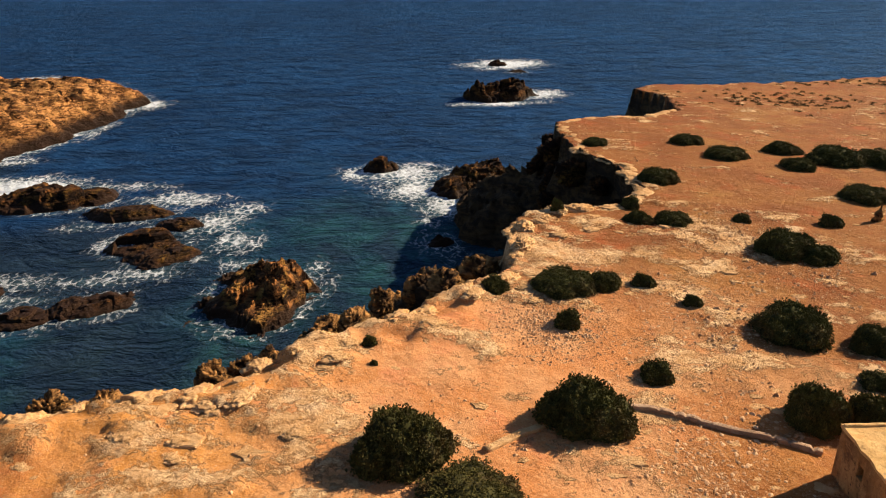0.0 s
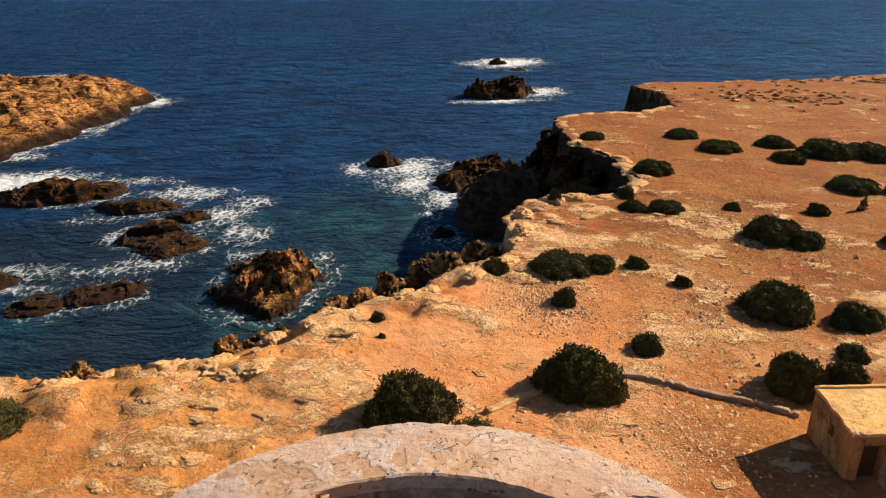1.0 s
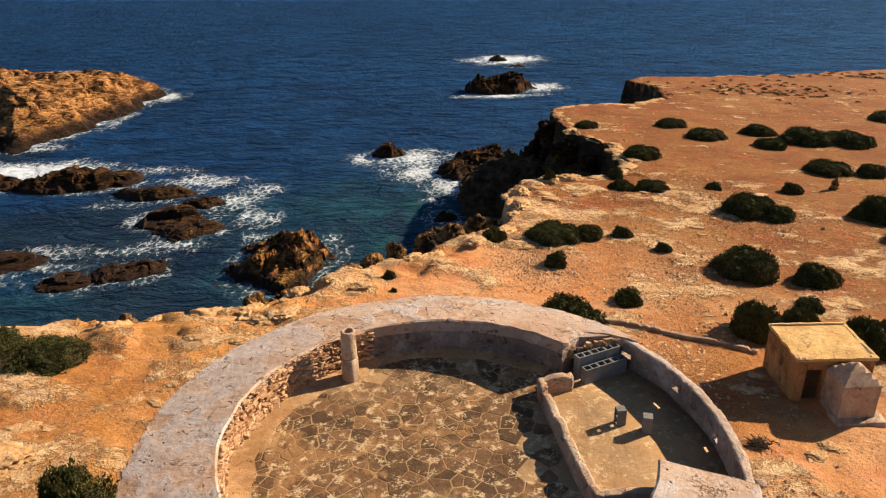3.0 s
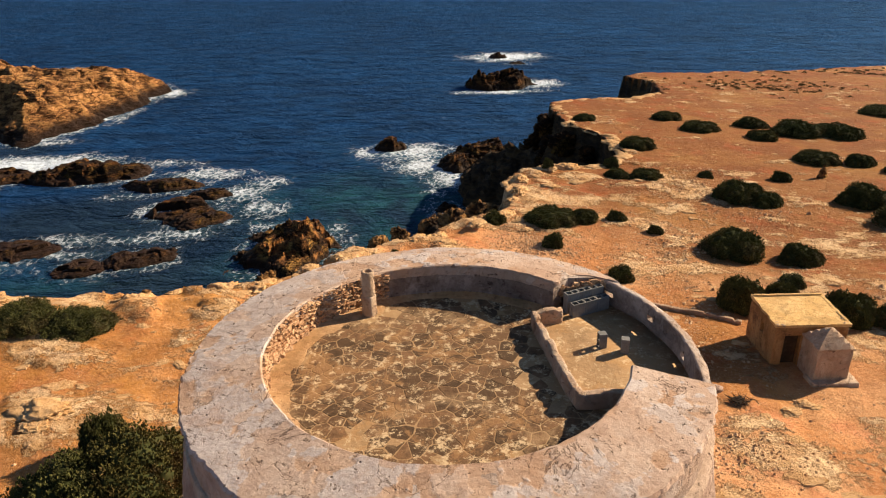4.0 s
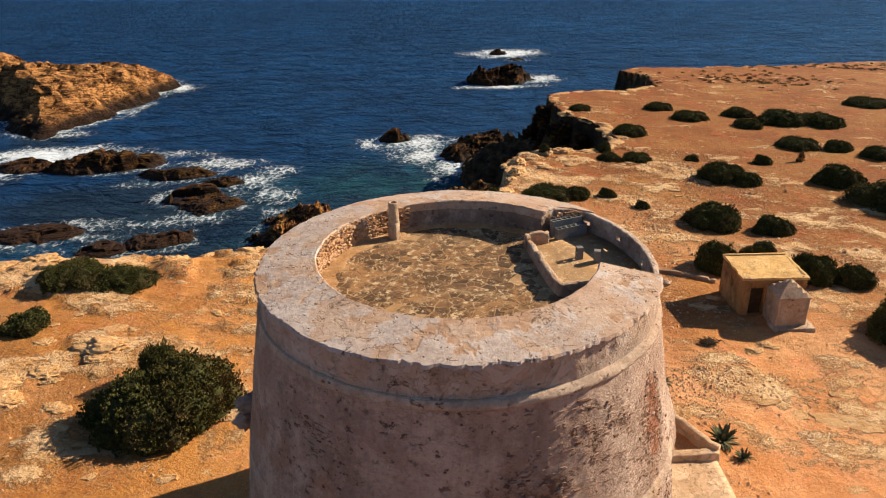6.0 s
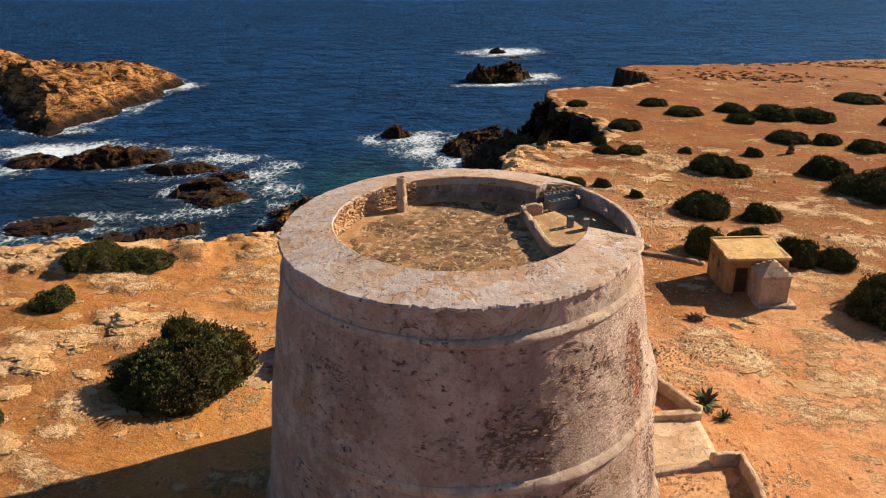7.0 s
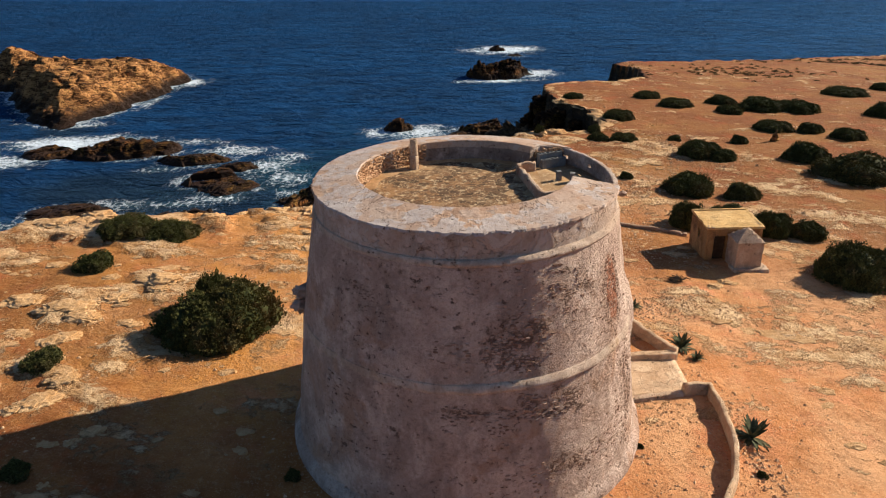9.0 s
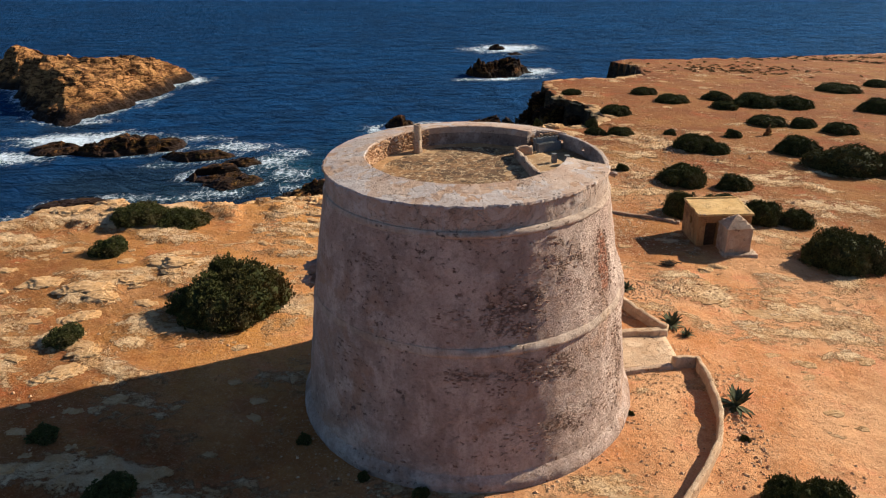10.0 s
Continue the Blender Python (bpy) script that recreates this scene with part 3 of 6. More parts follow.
def land_height(x, y):
    d = inside_distance(x, y, COAST)
    d = d + 2.2 * (np_fbm(x * 0.3, y * 0.3, 4, 3) - 0.5) + np.where(y < 54, 1.0, 0.25) * (np_fbm(x * 1.1, y * 1.1, 3, 5) - 0.5)
    top = plateau(x, y)
    relief = 0.30 * (np_fbm(x * 0.16, y * 0.16, 4, 1) - 0.5) + 0.16 * (np_fbm(x * 0.9, y * 0.9, 3, 2) - 0.5)
    flat = np.clip((np.hypot(x, y) - 7.5) / 6.0, 0.15, 1)
    lip = np.exp(-((d - 1.4) / 1.5) ** 2) * (np_fbm(x * 0.45, y * 0.45, 3, 7) - 0.35) * 1.3
    bare = rockiness(x, y, d)
    crust = 0.5 + 0.9 * np.exp(-np.clip(d, 0, 99) / 5.0) + 0.5 * np.clip((-4 - x) / 6, 0, 1)
    ledge = 0.11 * smooth(bare, 0.53, 0.58) + 0.09 * smooth(bare, 0.60, 0.635) + 0.10 * smooth(bare, 0.50, 0.6) * (np_fbm(x * 2.1, y * 2.6, 4, 83) - 0.5)
    relief = relief + ledge * crust
    z = top + relief * flat + lip * np.clip((60 - y) / 30, 0.2, 1)
    w = cliff_width(x, y)
    t = np.clip(-d / w, 0, 1)
    ledges = 0.9 * (np_fbm(x * 0.26, y * 0.26, 5, 11) - 0.5) * np.sin(t * math.pi)
    t = np.clip(t + ledges, 0, 1)
    fall = t ** (0.5 + 0.4 * np.exp(-(((x + 3) / 9) ** 2 + ((y - 45) / 14) ** 2)))
    step = np.floor(fall * 7) / 7 + np.clip((fall * 7 - np.floor(fall * 7)) * 2.2 - 0.6, 0, 1) / 7
    fall = 0.7 * step + 0.3 * fall
    crag = np.abs(np_fbm(x * 0.5, y * 0.5, 4, 9) - 0.5) * 2
    z = z - (top - SEA + 2.6) * fall + np.where(d < 0, 1.9 * (crag - 0.3) * np.sin(t * math.pi) - 0.15, 0)
    return z, d, t


def stepped(*stretches):
    """Grid lines: (start, end, step) stretches in order."""
    out = []
    for a, b, h in stretches:
        out.extend(np.linspace(a, b, max(2, int(round((b - a) / h))), endpoint=False))
    return np.array(out + [stretches[-1][1]])


def float_attribute(me, name, values):
    me.attributes.new(name, "FLOAT", "POINT").data.foreach_set("value", np.asarray(values, np.float32))


def build_land():
    xs = stepped((-600, -140, 46), (-140, -60, 5), (-60, -36, 1.0), (-36, 24, 0.22), (24, 34, 0.4), (34, 60, 0.7), (60, 130, 1.4), (130, 700, 57))
    ys = stepped((-600, -90, 51), (-90, -38, 3.5), (-38, -14, 0.8), (-14, 58, 0.22), (58, 106, 0.5), (106, 170, 0.8), (170, 300, 13))
    gx, gy = np.meshgrid(xs, ys)
    x, y = gx.ravel(), gy.ravel()
    z, d, t = land_height(x, y)
    w = np.clip(-d, 0, 1) * np.clip((z - SEA + 3) / 3, 0, 1) * np.clip((plateau(x, y) - z - 1.5) / 3, 0, 1)
    x = x + w * 1.3 * (np_fbm(y * 0.5 + z * 0.8, z * 0.6, 3, 21) - 0.5)
    y = y + w * 1.3 * (np_fbm(x * 0.5 - z * 0.8, z * 0.6, 3, 23) - 0.5)
    nu, nv = len(xs), len(ys)
    low = (z < SEA - 2.0)
    i = np.arange((nv - 1) * nu).reshape(nv - 1, nu)[:, :-1].ravel()
    quads = np.stack([i, i + 1, i + nu + 1, i + nu], -1)
    quads = quads[~low[quads].all(1)]
    used = np.unique(quads)
    index = np.full(len(x), -1)
    index[used] = np.arange(len(used))
    me = bpy.data.meshes.new("ground")
    me.from_pydata(np.stack([x, y, z], -1)[used].tolist(), [], index[quads].tolist())
    me.materials.append(M_GROUND)
    me.polygons.foreach_set("use_smooth", [True] * len(me.polygons))
    gz = z.reshape(nv, nu)
    dy, dx = np.gradient(gz, ys, xs)
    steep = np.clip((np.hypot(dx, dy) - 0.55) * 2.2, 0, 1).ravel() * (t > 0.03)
    # mask for the shade-dark cliff colour; in the cove it begins inside the edge
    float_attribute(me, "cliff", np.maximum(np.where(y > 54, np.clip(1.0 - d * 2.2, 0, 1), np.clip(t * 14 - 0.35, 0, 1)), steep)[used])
    float_attribute(me, "bare", rockiness(x, y, d)[used])
    edge = np.exp(-np.clip(d, 0, 99) / 3.5)
    path = np.exp(-((x - 2) / 9) ** 2 - ((y - 29) / 3.2) ** 2)
    dust = np.clip(1.2 - np.hypot(x * 0.8 - 1.5, (y - 16) * 0.72) / 24, 0, 1) + 0.5 * edge * np.clip((70 - y) / 30, 0, 1) + 0.4 * path + 1.2 * np.exp(-((x - 17) / 15) ** 2 - ((y + 4) / 14) ** 2)
    dust = np.clip(dust, 0, 1) - 0.50 * np.exp(-((x - 13.5) / 5.5) ** 2 - ((y - 19.5) / 7.0) ** 2)
    float_attribute(me, "dust", np.clip(dust, 0, 1)[used])
    float_attribute(me, "ochre", np.clip(np.clip((-2 - x) / 9, 0, 1) + np.exp(-((x - 15.6) / 2.6) ** 2 - ((y - 19) / 5) ** 2), 0, 1)[used])
    return tagged(new("ground", me), "orange stony soil plateau with pale limestone patches ending in sea cliffs", "ground", kind="structure")


build_land()


def height_at(x, y):
    return float(land_height(np.array([float(x)]), np.array([float(y)]))[0][0])


# ---- rocks in the water: x, y, half width, half depth, height above water, turn ----
REEFS = {
    "big_rock": [(-19.0, 64.8, 5.9, 7.6, 6.2, 12)],
    "rock_islet": [(14.3, 162.5, 7.6, 6.0, 7.4, 0), (-9.0, 110.5, 3.0, 2.4, 2.3, 20)],
    "reef": [(16.8, 202.5, 2.4, 1.8, 1.9, 0), (21.4, 192.5, 2.2, 1.5, 1.0, 0), (-55.5, 96.5, 8.6, 4.4, 3.4, 5), (-69.0, 96.0, 5.0, 3.2, 1.7, 0), (-42.3, 91.2, 6.2, 2.9, 2.0, -4),
             (-34.0, 86.6, 3.2, 2.0, 1.5, 0), (-36.5, 80.0, 5.6, 3.6, 1.9, -10), (-33.2, 76.2, 4.6, 2.6, 1.5, 15), (-36.0, 64.4, 3.9, 2.6, 1.9, 25), (-42.5, 62.0, 3.0, 2.2, 1.0, 5),
             (-53.0, 67.0, 5.0, 3.2, 1.1, 0), (0.4, 79.2, 1.6, 1.2, 1.3, 0), (3.0, 99.0, 3.6, 4.2, 2.6, 30), (7.5, 104.0, 5.2, 5.0, 3.6, 10)],
}
ISLET = [(-66, 162.5), (-67, 150), (-69.3, 137), (-71.5, 126), (-77, 116.5), (-84, 119), (-91, 129), (-99.5, 139), (-105, 150), (-114, 153), (-128, 165), (-130, 190), (-105, 196), (-84, 186)]

# foam: x, y, half width, half depth, strength
COVE_FOAM = [(-5, 107, 10, 7, 0.85), (-3, 99, 7, 7, 0.85), (1.5, 95, 5.5, 9, 1.0), (-1, 86, 3, 4, 0.6), (2, 74, 3, 4, 0.4), (23, 165, 8, 6, 0.95), (19, 204, 13, 9, 1.12), (14, 156, 12, 3, 1.05), (-12.0, 68, 1.8, 5, 0.55), (-16, 52, 3, 3, 0.3), (-12, 108, 5, 4, 0.8), (5, 106, 5, 6, 0.8), (-14, 72, 2.5, 4, 0.6)]
REEF_FOAM = [(-29, 88, 4.5, 6, 0.88), (-25, 81, 4, 5, 0.72), (-38, 97, 9, 3.5, 0.85), (-67, 104, 16, 5.5, 1.3), (-47, 86.5, 5, 2.4, 0.7), (-39, 70, 8, 1.8, 0.7), (-45, 66, 7, 1.8, 0.75), (-22, 74, 5, 2.0, 0.7), (-66.5, 138, 2.5, 10, 0.7), (-64, 160, 5, 6, 1.0), (-73, 117, 7, 2.5, 0.7), (-76, 92, 9, 5, 1.0), (-56, 62.5, 8, 2.4, 0.7), (-33, 72, 9, 2.4, 0.7), (-46, 70, 9, 3, 0.65), (-50, 103, 12, 3, 0.75), (-27, 92, 4, 4, 0.7)]


def build_sea():
    xs = stepped((-4500, -500, 500), (-500, -150, 12), (-150, 60, 1.1), (60, 300, 6), (300, 4500, 525))
    ys = stepped((-4500, -100, 550), (-100, 20, 10), (20, 215, 1.1), (215, 460, 5), (460, 4500, 505))
    gx, gy = np.meshgrid(xs, ys)
    x, y = gx.ravel(), gy.ravel()
    d = -inside_distance(x, y, COAST)
    foam = np.zeros(x.shape)
    near = np.exp(-np.clip(d, 0, None) / 42.0) * np.clip((128 - y) / 50, 0, 1) * np.clip((x + 75) / 30, 0, 1)
    foam += 0.24 * np.exp(-np.clip(d - 3.5, 0, None) / 2.5)
    for group in REEFS.values():
        for rx, ry, a, b, h, turn in group:
            q = np.hypot((x - rx) / (a + 1.2), (y - ry) / (b + 1.2))
            foam = np.maximum(foam, 0.40 * np.exp(-np.clip(q - 0.9, 0, None) * (a + b) / 2 / 0.9))
    di = -inside_distance(x, y, ISLET)
    foam = np.maximum(foam, 0.62 * np.exp(-np.clip(di, 0, None) / 3.0))
    for fx, fy, a, b, s in COVE_FOAM + REEF_FOAM:
        q = ((x - fx) / a) ** 2 + ((y - fy) / b) ** 2
        foam = np.maximum(foam, 0.82 * s * np.exp(-q * 1.1))
    rough = np.exp(-np.clip(np.hypot(x + 20, y - 90) - 60, 0, None) / 160)
    z = SEA + rough * (0.55 * (np_fbm(x * 0.07 + y * 0.02, y * 0.14, 3, 31) - 0.5) + 0.22 * (np_fbm(x * 0.25, y * 0.4, 2, 33) - 0.5))
    me = bpy.data.meshes.new("water")
    me.from_pydata(np.stack([x, y, z], -1).tolist(), [], grid_faces(len(xs), len(ys)))
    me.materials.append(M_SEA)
    me.polygons.foreach_set("use_smooth", [True] * len(me.polygons))
    float_attribute(me, "foam", np.clip(foam, 0, 1))
    float_attribute(me, "shallow", np.clip(near, 0, 1))
    beds = np.exp(-((x + 50) / 20) ** 2 - ((y - 78) / 12) ** 2) + 0.8 * np.exp(-((x + 34) / 10) ** 2 - ((y - 70) / 8) ** 2) + 0.7 * np.exp(-((x + 76) / 8) ** 2 - ((y - 113) / 6) ** 2) + 0.6 * np.exp(-((x - 6) / 6) ** 2 - ((y - 74) / 10) ** 2) + 0.95 * np.exp(-((x + 31) / 11) ** 2 - ((y - 52) / 12) ** 2)
    float_attribute(me, "weed", np.clip(beds, 0, 1))
    return tagged(new("water", me), "deep blue choppy sea, teal and foaming near the rocks", "sea", kind="structure")


build_sea()


def rock_mesh(name, rx, ry, rz, material, seed, detail=4, ridge=0.45, strata=0.0, below=0.35):
    """A craggy boulder: a ball broken into blocks by cells at two sizes, with crevices between and ledges."""
    bm = bmesh.new()
    bmesh.ops.create_icosphere(bm, subdivisions=detail, radius=1.0)
    off = Vector((seed * 3.7, seed * 1.9, seed * 5.3))
    for v in bm.verts:
        p = v.co.copy()
        q = Vector((p.x * rx, p.y * ry, p.z * rz * 1.6)) / max(rx, ry) * 1.9 + off
        q = q + noise.noise_vector(q * 2.1) * 0.22
        s = 1.0 + 0.14 * noise.fractal(q * 0.9, 0.8, 2.0, 4)
        for scale, amount in ((1.0, ridge * 0.62), (2.6, ridge * 0.30), (6.0, ridge * 0.13)):
            dist, points = noise.voronoi(q * scale)
            gap = min(1.0, (dist[1] - dist[0]) / 0.28)
            s += amount * ((noise.cell(points[0] * 7.3 + off) - 0.5) * 1.1 - 0.45 * (1 - gap) ** 2)
        s += 0.05 * noise.fractal(q * 7.0, 0.7, 2.0, 3)
        z = p.z * s * rz
        if strata:
            k = strata * (1 + 0.3 * noise.noise(q))
            z = 0.5 * z + 0.5 * (math.floor(z / k) + min(1.0, max(0.0, (z / k - math.floor(z / k)) * 2.4 - 0.5))) * k
        if z < 0:
            z *= below
        v.co = Vector((p.x * s * rx, p.y * s * ry, z))
    return from_bm(name, bm, material, True)


def reef_mesh(name, a, b, h, material, seed, n=90, terrace=0.0):
    """A low reef: tilted blocks with crevices between, stepping down to the water."""
    off = Vector((seed * 3.7, seed * 1.9, seed * 0.7))
    verts = []
    size = max(a, b)
    for j in range(n):
        for i in range(n):
            u, v = (i / (n - 1) * 2 - 1) * 1.2, (j / (n - 1) * 2 - 1) * 1.2
            p = Vector((u * a, v * b, 0))
            q = p * (0.85 / size ** 0.75) + off
            q = q + noise.noise_vector(q * 1.7) * 0.2
            e = 1.0 - math.hypot(u, v) + 0.34 * noise.fractal(q * 0.9, 0.8, 2.0, 4)
            z = min(1.0, max(0.0, e / 0.42)) ** 0.75
            block = 0.0
            for scale, amount in ((0.8, 0.72), (2.1, 0.20), (6.0, 0.05)):
                dist, points = noise.voronoi(q * scale)
                gap = min(1.0, (dist[1] - dist[0]) / 0.22)
                tilt = (q * scale - points[0]).dot(Vector((0.5, -0.35, 0)))
                block += amount * (0.6 * noise.cell(points[0] * 7.3 + off) + 0.9 * tilt - 0.25 * (1 - gap) ** 2)
            if terrace:
                s = v + 0.30 * u + 0.55 * noise.noise(q * 0.8)
                z = min(1.0, max(0.0, e / 0.55)) ** 0.8 * (1.0 - terrace * (0.6 - 0.35 * min(1.0, max(0.0, s * 7 + 3.2)) - 0.25 * min(1.0, max(0.0, s * 7 - 0.2))))
            z = h * z * (0.5 + 0.62 * block) + 0.05 * h * noise.fractal(q * 7, 0.7, 2.0, 4)
            k = max(0.3, h * 0.2) * (1 + 0.4 * noise.noise(q))
            zz = z / k + 0.5 * noise.noise(q * 1.3)
            z = 0.62 * z + 0.38 * k * (math.floor(zz) + min(1.0, max(0.0, (zz - math.floor(zz)) * 3.0 - 1.0)) - 0.25)
            verts.append((p.x, p.y, z + 0.12 if e > 0 else max(-1.6, e * 6) + 0.12))
    me = mesh_of(name, verts, grid_faces(n, n), material)
    me.set_sharp_from_angle(angle=radians(32))
    return me


def build_reefs():
    labels = {"big_rock": ("large ochre and dark rock standing in shallow water", "rock"), "rock_islet": ("dark brown rock islet ringed with foam", "islet"),
              "reef": ("low dark wet reef rock awash in foam", "rock")}
    k = 0
    for kind, rows in REEFS.items():
        for x, y, a, b, h, turn in rows:
            k += 1
            me = reef_mesh(kind, a, b, h * 1.0, M_BIG if kind == "big_rock" else M_DARK, k, 150 if kind == "big_rock" else 100 if a > 4 else 60, 0.85 if kind == "big_rock" else 0.0)
            thing(kind, me, *labels[kind], group="rocks in the sea", at=pose(x, y, SEA - 0.1, 0, 0, turn))


build_reefs()


def build_islet():
    xs, ys = np.arange(-136, -58, 0.5), np.arange(106, 202, 0.5)
    gx, gy = np.meshgrid(xs, ys)
    x, y = gx.ravel(), gy.ravel()
    d = inside_distance(x, y, ISLET) + 6.5 * (np_fbm(x * 0.13, y * 0.13, 4, 41) - 0.5) + 1.6 * (np_fbm(x * 0.6, y * 0.6, 3, 42) - 0.5)
    crest = 6.0 + 2.6 * np.clip((y - 122) / 26, 0, 1) - 4.0 * np.clip((y - 150) / 16, 0, 1) + 4.6 * np.exp(-((x + 110) / 4.5) ** 2 - ((y - 165) / 6) ** 2)
    crest = crest * np.clip((190 - y) / 22, 0.1, 1)
    west = np.clip(((-74 - x) * 31 - (y - 121) * 18) / 36 / 4, 0, 1)
    slope = (1 - west) * (1 - np.exp(-np.clip(d, 0, None) / 4.2)) + west * np.clip(d / 8.0, 0, 1) ** 1.25
    z = crest * slope + (2.2 * (0.5 - np.abs(np_fbm(x * 0.10 + y * 0.05, y * 0.14, 4, 43) - 0.5) * 2.2) - 0.5) * np.clip(d / 6, 0, 1)
    # beds dip gently along the ridge and break off in low steps
    tilt = 0.09 * (x + 85) - 0.05 * (y - 140) + 1.3 * (np_fbm(x * 0.12, y * 0.12, 3, 47) - 0.5)
    k = 0.85
    s = (z + tilt) / k
    step = k * (np.floor(s) + smooth(s - np.floor(s), 0.45, 0.95)) - tilt
    z = 0.25 * z + 0.75 * step
    gully = np.clip(0.03 - np.abs(np_fbm(x * 0.16 + 5, y * 0.22, 4, 48) - 0.5), 0, 1) * 34
    z = np.where(d < 0, -2.0 + np.exp(d) * 2, z - gully * np.clip(d / 4, 0, 1)) + 0.5 * (np_fbm(x * 0.9, y * 0.9, 4, 45) - 0.5)
    islet = new("islet")
    tagged(islet, "orange layered limestone islet with a dark wet waterline", "islet")
    bed = mesh_of("bedrock", np.stack([x, y, SEA + z], -1).tolist(), grid_faces(len(xs), len(ys)), M_ISLE)
    bed.set_sharp_from_angle(angle=radians(34))
    part("bedrock", bed, islet)
    rng = random.Random(17)
    zz = z.reshape(len(ys), len(xs))
    for k in range(12):
        bx, by = rng.uniform(-100, -66), rng.uniform(117, 160)
        h = zz[int((by - 106) / 0.5), int((bx + 136) / 0.5)]
        if h < 4.5:
            continue
        a = rng.uniform(0.8, 2.2)
        ob = part("boulder", reef_mesh("boulder", a * 1.4, a, a * rng.uniform(0.5, 0.9), M_ISLE, 200 + k, 36), islet)
        ob.matrix_world = pose(bx, by, SEA + h - 0.3, 0, 0, rng.uniform(0, 360))


build_islet()

# rocks on the broken shore below the plateau edge: x, y, z, half sizes, turn
SHORE = [(3.3, 45.6, -3.2, 1.7, 1.5, 1.6, 20), (0.9, 41.8, -2.6, 1.5, 1.3, 1.7, 50), (-4.4, 59.0, -13.4, 2.0, 1.6, 2.0, 0), (-8.2, 51.0, -11.8, 1.9, 1.6, 2.0, 15), (-5.0, 36.6, -2.3, 1.1, 0.9, 1.3, 70),
         (0.6, 59.6, -12.6, 2.4, 2.0, 2.4, 10), (-3.2, 51.0, -11.0, 2.2, 1.8, 2.0, 40), (-14.8, 28.6, -3.4, 1.2, 1.0, 1.6, 10), (-12.5, 31.6, -3.9, 1.5, 1.3, 2.3, 60), (-10.8, 32.9, -4.0, 1.2, 1.1, 2.1, 25), (-7.3, 36.4, -4.4, 1.5, 1.3, 2.4, 35), (-5.0, 39.2, -4.6, 1.3, 1.3, 2.4, 80), (-20.4, 28.9, -4.0, 1.4, 1.2, 2.3, 10), (-18.6, 28.6, -4.0, 1.1, 1.0, 2.0, 40)]
LOW_SHORE = [(-7.2, 41.4, -5.4, 1.3, 1.1, 1.5, 15), (-3.8, 43.5, -4.9, 1.2, 1.0, 1.7, 70), (-7.9, 38.1, -5.0, 1.1, 0.9, 1.3, 30), (-10.8, 37.4, -5.8, 1.3, 1.0, 1.5, 55), (-12.7, 36.7, -6.2, 1.1, 0.9, 1.3, 5), (-19.8, 33.0, -6.0, 1.4, 1.1, 1.6, 25), (-22.0, 34.1, -7.2, 1.2, 1.0, 1.2, 60), (-1.1, 46.0, -5.0, 1.4, 1.2, 1.6, 40)]


def d_in(x, y):
    return float(inside_distance(np.array([float(x)]), np.array([float(y)]), COAST)[0])


